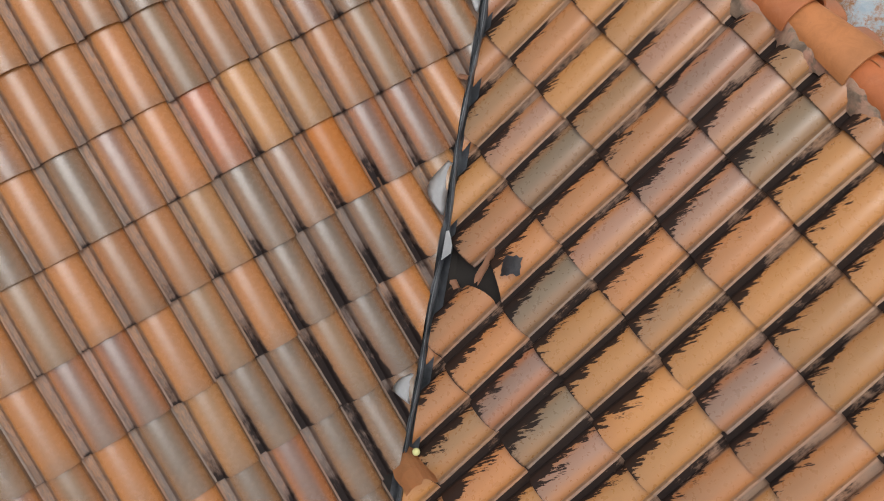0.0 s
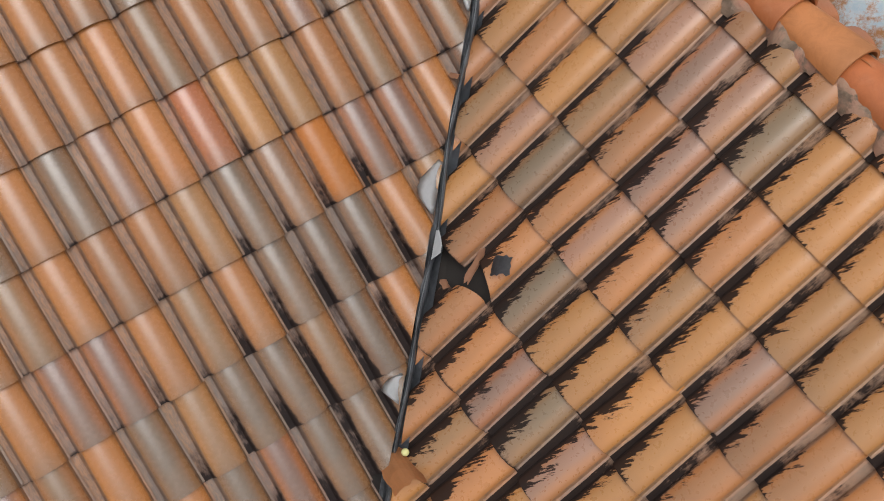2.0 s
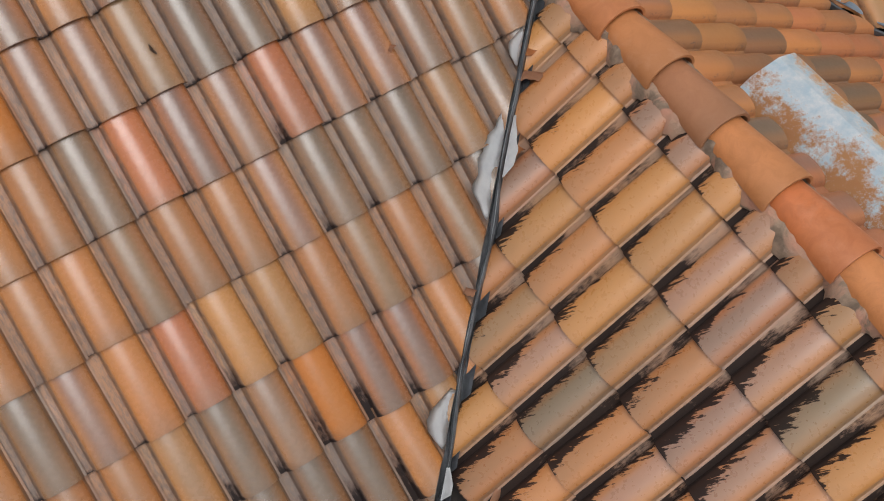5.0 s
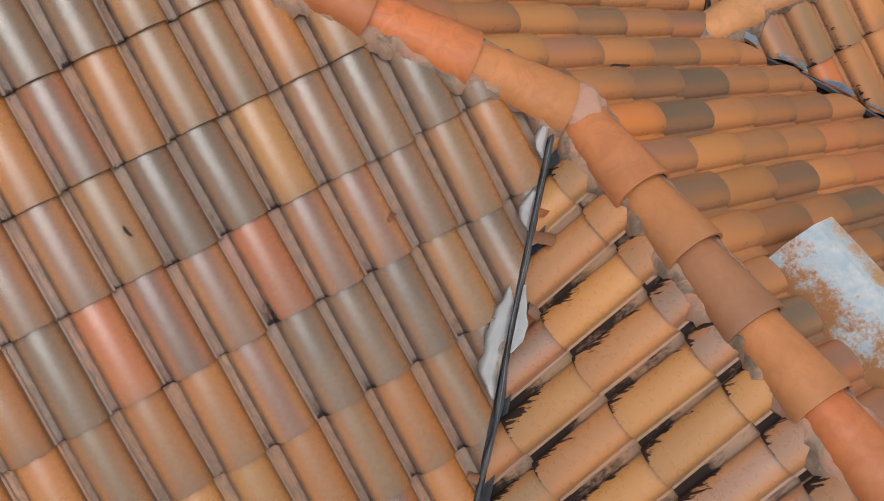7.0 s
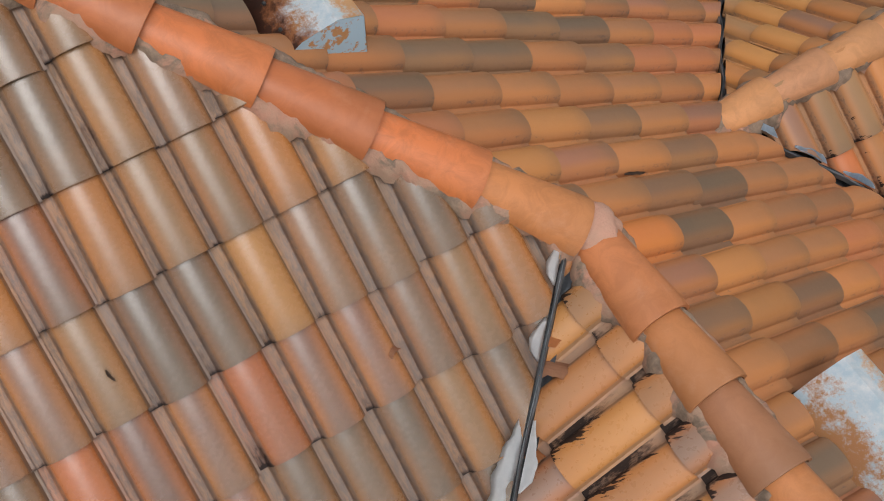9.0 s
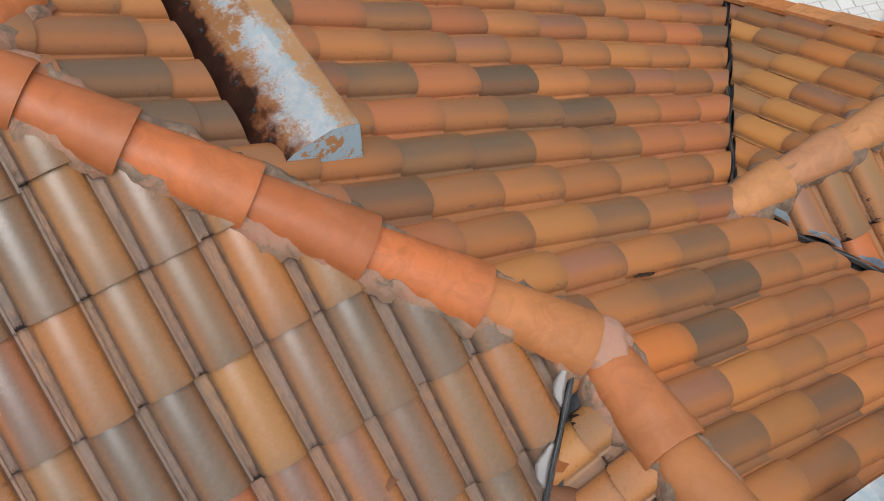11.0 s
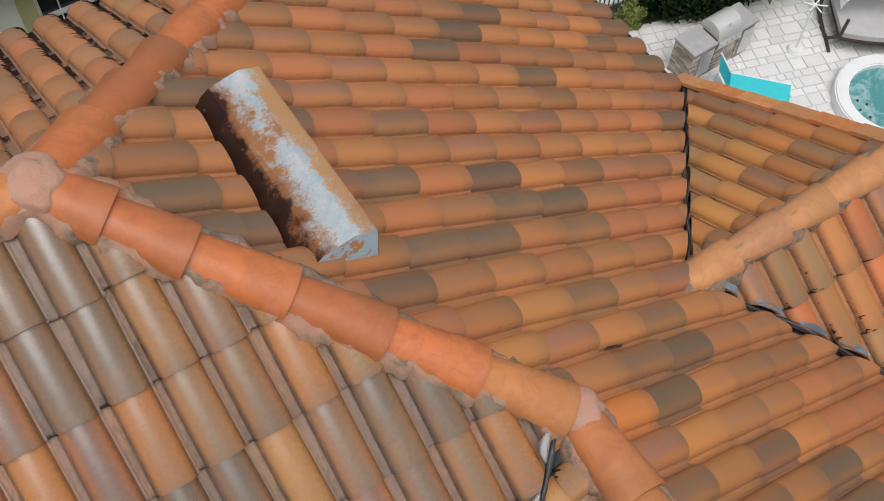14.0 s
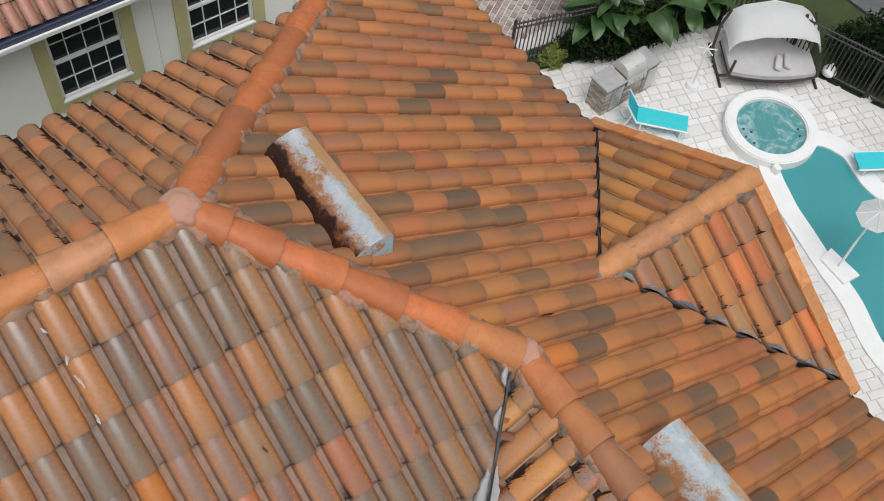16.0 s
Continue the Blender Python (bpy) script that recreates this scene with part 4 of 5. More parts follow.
tagged(link_mesh("wall_west", bm, m_stucco), "cream stucco house wall below the eave", "wall", kind="structure")
bm = bmesh.new()
prism(bm, [(-5.6, -5.5), (-2.7, -5.5), (-2.7, -6.4), (GX - 0.3, -6.4), (GX - 0.3, -6.2), (-2.5, -6.2), (-2.5, -5.3), (-5.6, -5.3)], GROUND, -3.9)
tagged(link_mesh("wall_south", bm, m_stucco), "cream stucco house wall below the eave", "wall", kind="structure")

# ---- ground, paving and pool ----
m_earth = plain("dark_mulch_and_lawn", (0.035, 0.05, 0.02), (0.06, 0.075, 0.03), 2.5, 0.95, 0, 0.6, 40, 0.03)
m_lawn = plain("green_lawn", (0.030, 0.048, 0.012), (0.06, 0.078, 0.022), 3, 0.95, 0, 0.6, 60, 0.03)
m_paver = plain("white_travertine_paver", (0.72, 0.70, 0.67), (0.60, 0.59, 0.57), 3, 0.7, 0, 0.15, 60)
m_joint = plain("grey_paver_joint", (0.60, 0.59, 0.57), (0.66, 0.65, 0.63), 6, 0.9)
m_road = plain("grey_asphalt", (0.10, 0.10, 0.10), (0.14, 0.14, 0.14), 2, 0.9)
m_coping = plain("white_pool_coping", (0.80, 0.80, 0.79), (0.74, 0.74, 0.73), 4, 0.55, 0, 0.1)
m_tilepool = plain("teal_pool_plaster", (0.10, 0.36, 0.37), (0.13, 0.42, 0.43), 1.5, 0.6, 0, 0.1)
m_spaplaster = plain("pale_teal_spa_plaster", (0.26, 0.46, 0.46), (0.34, 0.52, 0.52), 5, 0.6, 0, 0.1)


def drive_mat():
    n = Nodes("tumbled_brown_paver")
    r = n.add("ShaderNodeNewGeometry").outputs["Random Per Island"]
    c = n.ramp(r, [(0.0, (0.20, 0.15, 0.125)), (0.4, (0.36, 0.30, 0.27)), (0.7, (0.45, 0.40, 0.37)), (1.0, (0.27, 0.17, 0.14))])
    c = n.mix(0.4, c, n.mix(n.noise(40, 4), (0.7, 0.7, 0.7), (1.3, 1.3, 1.3)), "MULTIPLY")
    n.bump(n.noise(60, 4), 0.4, 0.004)
    return n.done(c, 0.85)


m_drive = drive_mat()


def water_mat(name, tint, foam=0.0):
    n = Nodes(name)
    wave = n.noise(9, 3, 0.6, distort=0.8)
    col = n.mix(n.noise(1.3, 2), tint, tuple(c * 1.12 for c in tint))
    if foam:
        f = n.ramp(n.noise(2.2, 7, 0.75, distort=1.6), [(0.47, 0.0), (0.68, 1.0)])
        col = n.mix(n.math("MULTIPLY", f, foam), col, (0.72, 0.80, 0.80))
    n.bump(wave, 0.25, 0.02)
    return n.done(col, 0.08, 0.0, 0.5)


m_water = water_mat("teal_pool_water", (0.05, 0.27, 0.285))
m_spawater = water_mat("bubbling_spa_water", (0.075, 0.26, 0.265), 0.5)

bm = bmesh.new()
bmesh.ops.create_grid(bm, x_segments=2, y_segments=2, size=900, matrix=Matrix.Translation((0, 0, GROUND - 0.06)))
tagged(link_mesh("ground", bm, m_earth), "dark planted ground round the house", "ground", kind="structure")
bm = bmesh.new()
prism(bm, [yard(*p) for p in ((13.2, 7.6), (15.7, 7.2), (15.75, 4.9), (16.5, 3.2), (14.6, 2.4), (13.4, 6.0))], GROUND - 0.05, GROUND - 0.01)
tagged(link_mesh("lawn", bm, m_lawn), "strip of green lawn beyond the fence", "lawn", kind="structure")
bm = bmesh.new()
prism(bm, [yard(*p) for p in ((15.7, 9.5), (40, 25), (40, -6), (16.6, 3.1), (15.85, 4.8), (15.75, 6.0))], GROUND - 0.05, GROUND - 0.004)
tagged(link_mesh("road", bm, m_road), "grey asphalt street beyond the fence", "road", kind="structure")


def spline(pts, n=8):
    """A smooth closed outline through plan points."""
    out, k = [], len(pts)
    for i in range(k):
        p0, p1, p2, p3 = (Vector(pts[(i + j) % k]) for j in (-1, 0, 1, 2))
        for j in range(n):
            t = j / n
            out.append(0.5 * ((2 * p1) + (p2 - p0) * t + (2 * p0 - 5 * p1 + 4 * p2 - p3) * t * t + (3 * p1 - p0 - 3 * p2 + p3) * t ** 3))
    return [(p.x, p.y) for p in out]


POOL = spline([yard(*p) for p in ((12.62, 3.15), (12.84, 2.75), (12.76, 2.4), (12.68, 2.02), (12.75, 1.3), (12.9, 0.3), (12.6, -1.2), (11.5, -1.9), (10.75, -1.1), (10.68, -0.2), (11.0, 0.65), (11.14, 1.3),
               (11.3, 1.9), (11.5, 2.6), (11.9, 3.3))])


def grown(pts, w):
    out, k = [], len(pts)
    for i in range(k):
        a, b = Vector(pts[i - 1]), Vector(pts[(i + 1) % k])
        t = (b - a).normalized()
        out.append((pts[i][0] - t.y * w, pts[i][1] + t.x * w))
    return out


def area(pts):
    return sum(pts[i - 1][0] * pts[i][1] - pts[i][0] * pts[i - 1][1] for i in range(len(pts))) / 2


def inside(pts, x, y):
    c = False
    for i in range(len(pts)):
        (x1, y1), (x2, y2) = pts[i - 1], pts[i]
        if (y1 > y) != (y2 > y) and x < (x2 - x1) * (y - y1) / (y2 - y1) + x1:
            c = not c
    return c


OUT = -1 if area(POOL) > 0 else 1
COPE = grown(POOL, OUT * 0.34)


def ring_solid(bm, inner, outer, z0, z1):
    k = len(inner)
    v = [[bm.verts.new((x, y, z)) for x, y in pts] for pts, z in ((inner, z0), (inner, z1), (outer, z1), (outer, z0))]
    for r in range(4):
        a, b = v[r], v[(r + 1) % 4]
        for i in range(k):
            bm.faces.new((a[i], a[(i + 1) % k], b[(i + 1) % k], b[i]))
    bmesh.ops.recalc_face_normals(bm, faces=bm.faces)


pool = empty("swimming_pool", (12, 1, GROUND))
pool.location = (0, 0, 0)
bm = bmesh.new()
ring_solid(bm, POOL, COPE, GROUND - 0.3, GROUND + 0.03)
part("coping", bm, m_coping, pool, "white pool coping")
bm = bmesh.new()
bm.faces.new([bm.verts.new((x, y, GROUND - 0.004)) for x, y in grown(POOL, OUT * 0.02)])
bmesh.ops.triangulate(bm, faces=bm.faces[:])
bmesh.ops.recalc_face_normals(bm, faces=bm.faces)
part("water_surface", bm, m_water, pool, "still teal water")
bm = bmesh.new()
prism(bm, [yard(*p) for p in ((10.95, 0.98), (11.28, 0.95), (11.27, 1.55), (10.97, 1.5))], GROUND, GROUND + 0.07)
part("umbrella_ledge", bm, m_coping, pool, "white ledge beside the pool")
for k in range(3):
    bm = bmesh.new()
    mx, my = yard(10.76 + 0.02 * k, -0.12 + 0.05 * k)
    box(bm, mx, mx + 0.04, my, my + 0.03, GROUND + 0.03, GROUND + 0.034)
    part("depth_mark", bm, m_black, pool, "small dark depth mark")
tagged(pool, "curved teal swimming pool with white coping", "pool")

SPA = yard(12.17, 3.80)


def circle(c, r, k=48, e=1.0):
    return [(c[0] + r * math.cos(2 * math.pi * i / k), c[1] + r * e * math.sin(2 * math.pi * i / k)) for i in range(k)]


spa = empty("spa", (0, 0, 0))
bm = bmesh.new()
ring_solid(bm, circle(SPA, 0.60), circle(SPA, 0.80), GROUND - 0.2, GROUND + 0.18)
es = [e for e in bm.edges if all(v.co.z > GROUND + 0.1 for v in e.verts)]
bmesh.ops.bevel(bm, geom=es, offset=0.02, segments=2, affect="EDGES")
part("rim", bm, m_coping, spa, "raised white spa rim", smooth=False)
bm = bmesh.new()
bm.faces.new([bm.verts.new((x, y, GROUND + 0.09)) for x, y in circle(SPA, 0.61)])
part("bubbling_water", bm, m_spawater, spa, "foaming pale teal water")
for a, r in ((2.6, 0.47), (2.95, 0.5), (3.3, 0.47), (2.8, 0.36), (-0.9, 0.5), (-0.6, 0.48)):
    bm = bmesh.new()
    bmesh.ops.create_cone(bm, cap_ends=True, segments=12, radius1=0.02, radius2=0.02, depth=0.012, matrix=Matrix.Translation((SPA[0] + r * math.cos(a), SPA[1] + r * math.sin(a), GROUND + 0.095)))
    part("jet", bm, m_black, spa, "small dark spa jet")
bm = bmesh.new()
box(bm, SPA[0] - 0.60, SPA[0] - 0.50, SPA[1] - 0.74, SPA[1] - 0.60, GROUND - 0.1, GROUND + 0.17, 0.02)
part("spillway", bm, m_coping, spa, "white spillway block")
tagged(spa, "round white-rimmed spa with bubbling water", "spa")

# ---- paved deck ----
UX, UY = Vector((0.957, -0.29)), Vector((0.29, 0.957))
DECK = [yard(*p) for p in ((9.2, 7.1), (13.1, 6.1), (14.5, 2.55), (15.0, 0.5), (14.6, -2.8), (8.2, -2.8), (6.0, 3.0))]
bm = bmesh.new()
prism(bm, DECK, GROUND - 0.055, GROUND - 0.012)
deck = tagged(link_mesh("pavement_deck", bm, m_joint), "pale paved pool deck", "pavement", kind="structure")
rng = random.Random(11)
pieces = []
row_h = [0.13, 0.22, 0.13, 0.19]
v0, r = -7.0, 0
while v0 < 11:
    h = row_h[r % 4]
    u0 = -1.0 - rng.uniform(0, 0.3)
    while u0 < 15:
        w = rng.choice((0.13, 0.22, 0.22, 0.31))
        c = UX * (u0 + w / 2) + UY * (v0 + h / 2)
        if inside(DECK, c.x, c.y) and not inside(COPE, c.x, c.y) and (c - Vector(SPA)).length > 0.84:
            pieces.append((c, w, h))
        u0 += w
    v0 += h
    r += 1
pieces.sort(key=lambda p: (p[0] - Vector(yard(11.6, 4.6))).length)
shared = {}
rest = bmesh.new()


def paver(bm, w, h, m=None):
    vs = []
    for z, e in ((0.0, 0.006), (0.012, 0.006), (0.016, 0.011)):
        vs.append([bm.verts.new((m @ Vector(p) if m else Vector(p))) for p in ((-w / 2 + e, -h / 2 + e, z), (w / 2 - e, -h / 2 + e, z), (w / 2 - e, h / 2 - e, z), (-w / 2 + e, h / 2 - e, z))])
    for a, b in ((0, 1), (1, 2)):
        for i in range(4):
            bm.faces.new((vs[a][i], vs[a][(i + 1) % 4], vs[b][(i + 1) % 4], vs[b][i]))
    bm.faces.new(vs[2])


def paver_mat():
    n = Nodes("white_paver_piece")
    r = n.add("ShaderNodeObjectInfo").outputs["Random"]
    c = n.ramp(r, [(0.0, (0.66, 0.65, 0.63)), (0.5, (0.72, 0.71, 0.69)), (1.0, (0.77, 0.76, 0.74))])
    c = n.mix(0.35, c, n.mix(n.noise(30, 5), (0.75, 0.75, 0.75), (1.2, 1.2, 1.2)), "MULTIPLY")
    n.bump(n.noise(50, 4), 0.2, 0.003)
    return n.done(c, 0.75)


m_paverp = paver_mat()
turn = Matrix(((UX.x, UY.x, 0, 0), (UX.y, UY.y, 0, 0), (0, 0, 1, 0), (0, 0, 0, 1)))
for i, (c, w, h) in enumerate(pieces):
    m = Matrix.Translation((c.x, c.y, GROUND - 0.012)) @ turn
    if i < 300:
        if (w, h) not in shared:
            b2 = bmesh.new()
            paver(b2, w, h)
            me = bpy.data.meshes.new("paver")
            b2.to_mesh(me)
            b2.free()
            me.materials.append(m_paverp)
            shared[(w, h)] = me
        ob = new("paver", shared[(w, h)])
        ob.parent, ob.matrix_world = deck, m
    else:
        paver(rest, w, h, m)
ob = part("pavers", rest, m_paver, deck)
tagged(ob, kind="stuff")

# tumbled driveway pavers beyond the fence
bm = bmesh.new()
prism(bm, [yard(*p) for p in ((7.2, 7.6), (9.9, 7.45), (13.5, 6.9), (15, 10.5), (8, 13))], GROUND - 0.055, GROUND - 0.014)
drive = tagged(link_mesh("pavement_drive", bm, m_joint), "driveway of tumbled brown and grey pavers", "pavement", kind="structure")
bm = bmesh.new()
a0 = Matrix.Rotation(0.55, 4, "Z")
for i in range(-30, 62):
    for j in range(-20, 40):
        p = a0 @ Vector((10.0 + (i - 10) * 0.115 + (j % 2) * 0.05, 3.0 + (j - 8) * 0.115, 0))
        if 7.4 < p.x < 12.5 and 7.7 < p.y < 10.6:
            paver(bm, 0.112, 0.112, Matrix.Translation((*yard(p.x, p.y), GROUND - 0.014)) @ a0)
tagged(part("drive_pavers", bm, m_drive, drive), kind="stuff")


# ---- fence ----
def fence(label, a, b, height=1.0):
    a, b = Vector((*yard(*a), GROUND)), Vector((*yard(*b), GROUND))
    thing = empty("metal_fence", a)
    way = (b - a)
    length = way.length
    way.normalize()
    for z in (0.1, height - 0.12, height - 0.02):
        bm = bmesh.new()
        rod(bm, way * 0 + Vector((0, 0, z)), way * length + Vector((0, 0, z)), 0.018, seg=6)
        part("rail", bm, m_black, thing)
    n = int(length / 0.075)
    me = None
    for i in range(n + 1):
        if me is None:
            bm = bmesh.new()
            rod(bm, (0, 0, 0.03), (0, 0, height + 0.03), 0.012, seg=5)
            ob = part("picket", bm, m_black, thing)
            me = ob.data
        else:
            ob = new("picket", me)
            ob.parent = thing
        ob.location = way * (length * i / n)
    for i in range(int(length / 1.5) + 1):
        bm = bmesh.new()
        box(bm, -0.022, 0.022, -0.022, 0.022, 0, height + 0.06, 0.004)
        rod(bm, (0, 0, height + 0.06), (0, 0, height + 0.085), 0.03, 0.008, seg=8)
        part("post", bm, m_black, thing).location = way * min(length, 1.5 * i)
    return tagged(thing, label, "fence", group="yard fences")


fence("black metal picket fence beside the driveway", (9.3, 7.35), (13.15, 6.25))
fence("black metal picket fence between deck and lawn", (13.15, 6.25), (14.5, 2.6))

# ---- planting ----
m_leaf = plain("broad_glossy_leaf", (0.014, 0.045, 0.010), (0.05, 0.11, 0.022), 3, 0.38, 0, 0.1, 30)
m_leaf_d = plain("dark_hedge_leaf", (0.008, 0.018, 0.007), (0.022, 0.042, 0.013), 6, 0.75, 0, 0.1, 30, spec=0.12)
m_leaf_y = plain("yellow_green_leaf", (0.14, 0.18, 0.03), (0.24, 0.26, 0.06), 9, 0.5, 0, 0.1, 30)
m_stem = plain("leaf_stalk", (0.10, 0.13, 0.04), (0.14, 0.12, 0.05), 9, 0.6)


def blade(bm, base, way, length, wide, droop, roll=0.0):
    """One broad leaf with a folded midrib, on a stalk."""
    way = Vector(way).normalized()
    side = way.cross(Vector((0, 0, 1)))
    side = side.normalized() if side.length > 0.01 else Vector((1, 0, 0))
    side = Matrix.Rotation(roll, 3, way) @ side
    rows = []
    n = 8
    for i in range(n + 1):
        t = i / n
        c = Vector(base) + way * (length * t) + Vector((0, 0, -droop * t * t * length))
        w = wide * math.sin(math.pi * min(1, 0.06 + 0.94 * t)) ** 0.65
        up = side.cross(way)
        rows.append([bm.verts.new(c + side * (w * k) + up * (abs(k) * w * 0.28 + 0.012 * noise.noise(Vector((t * 9, k * 3, length * 7))))) for k in (-1, -0.5, 0, 0.5, 1)])
    for i in range(n):
        for k in range(4):
            bm.faces.new((rows[i][k], rows[i][k + 1], rows[i + 1][k + 1], rows[i + 1][k]))


def big_plant(label, x, y, n, height, seed):
    r = random.Random(seed)
    thing = empty("broadleaf_plant", (*yard(x, y), GROUND - 0.05))
    for i in range(n):
        a = 2 * math.pi * (i + r.uniform(-0.3, 0.3)) / n
        lean = r.uniform(0.15, 0.65)
        h = height * r.uniform(0.45, 0.85)
        top = Vector((math.cos(a) * lean * h, math.sin(a) * lean * h, h))
        bm = bmesh.new()
        rod(bm, (math.cos(a) * 0.04, math.sin(a) * 0.04, 0), top, 0.02, 0.011, seg=6)
        part("stalk", bm, m_stem, thing)
        bm = bmesh.new()
        blade(bm, top, (math.cos(a), math.sin(a), r.uniform(0.2, 0.9)), height * r.uniform(0.36, 0.58), height * r.uniform(0.075, 0.12), r.uniform(0.25, 0.7), r.uniform(-0.5, 0.5))
        part("leaf", bm, m_leaf, thing, smooth=True)
    return tagged(thing, label, "plant", group="broadleaf plants")


for k, (x, y, n, h) in enumerate(((10.85, 7.0, 11, 1.2), (11.35, 6.9, 13, 1.35), (11.9, 6.75, 12, 1.3), (12.5, 6.55, 11, 1.2), (13.0, 6.6, 10, 1.2), (11.1, 7.45, 11, 1.5), (11.8, 7.3, 11, 1.5), (12.6, 7.1, 11, 1.5))):
    big_plant("clump of broad glossy green leaves by the fence", x, y, n, h, 20 + k)


def shrub(name, label, x, y, rx, ry, h, material, count, size, seed, turn_=0.0):
    """A shrub of many small leaves on a few stems, with an uneven outline."""
    r = random.Random(seed)
    thing = empty(name, (*yard(x, y), GROUND - 0.05))
    bm = bmesh.new()
    for i in range(8):
        a = r.uniform(0, 6.28)
        rod(bm, (0.3 * rx * math.cos(a), 0.3 * ry * math.sin(a), 0), (0.7 * rx * math.cos(a), 0.7 * ry * math.sin(a), h * 0.8), 0.02, 0.006, seg=5)
    part("stems", bm, m_stem, thing)
    verts, faces = [], []
    ct, st = math.cos(turn_), math.sin(turn_)
    for i in range(count):
        d = Vector((r.gauss(0, 1), r.gauss(0, 1), abs(r.gauss(0, 1)))).normalized()
        k = r.uniform(0.55, 1.0) * (1 + 0.3 * noise.noise(d * 2.3 + Vector((seed, 0, 0))))
        px, py, pz = d.x * rx * k, d.y * ry * k, h * (0.12 + 0.88 * d.z * k)
        c = Vector((px * ct - py * st, px * st + py * ct, pz))
        a = Vector((r.gauss(0, 1), r.gauss(0, 1), r.gauss(0, 0.7))).normalized()
        b = a.cross(Vector((r.gauss(0, 1), r.gauss(0, 1), r.gauss(0, 1)))).normalized()
        s1 = size * r.uniform(0.6, 1.3)
        o = len(verts)
        verts += [tuple(c - a * s1), tuple(c + b * s1 * 0.4), tuple(c + a * s1), tuple(c - b * s1 * 0.4)]
        faces.append((o, o + 1, o + 2, o + 3))
    me = bpy.data.meshes.new("foliage")
    me.from_pydata(verts, [], faces)
    me.materials.append(material)
    ob = new("foliage", me)
    ob.parent = thing
    return tagged(thing, label, "shrub")


shrub("shrub", "small yellow-green clipped shrub beside the fence", 10.0, 7.0, 0.25, 0.22, 0.45, m_leaf_y, 1400, 0.03, 1)
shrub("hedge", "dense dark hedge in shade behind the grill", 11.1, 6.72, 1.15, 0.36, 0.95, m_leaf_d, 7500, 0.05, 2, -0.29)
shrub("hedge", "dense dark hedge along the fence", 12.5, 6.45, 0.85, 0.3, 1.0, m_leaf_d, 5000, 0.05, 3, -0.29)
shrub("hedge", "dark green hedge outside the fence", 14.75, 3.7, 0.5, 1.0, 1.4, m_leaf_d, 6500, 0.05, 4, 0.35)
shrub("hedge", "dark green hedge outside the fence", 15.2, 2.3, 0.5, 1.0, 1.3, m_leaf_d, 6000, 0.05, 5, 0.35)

# ---- grill island ----
m_steel = plain("brushed_stainless_steel", (0.55, 0.55, 0.54), (0.64, 0.64, 0.62), 4, 0.32, 0.9, 0.05)
m_hood = plain("satin_steel_hood", (0.62, 0.61, 0.57), (0.70, 0.69, 0.65), 4, 0.4, 0.55, 0.05)
m_grey = plain("grey_stone_counter", (0.33, 0.32, 0.32), (0.40, 0.39, 0.39), 9, 0.55)
m_slate = []
for i, (a, b) in enumerate((((0.30, 0.25, 0.20), (0.40, 0.34, 0.28)), ((0.20, 0.17, 0.15), (0.27, 0.23, 0.2)), ((0.42, 0.36, 0.31), (0.5, 0.45, 0.4)))):
    m_slate.append(plain("stacked_stone_veneer", a, b, 12, 0.85, 0, 0.4, 60))


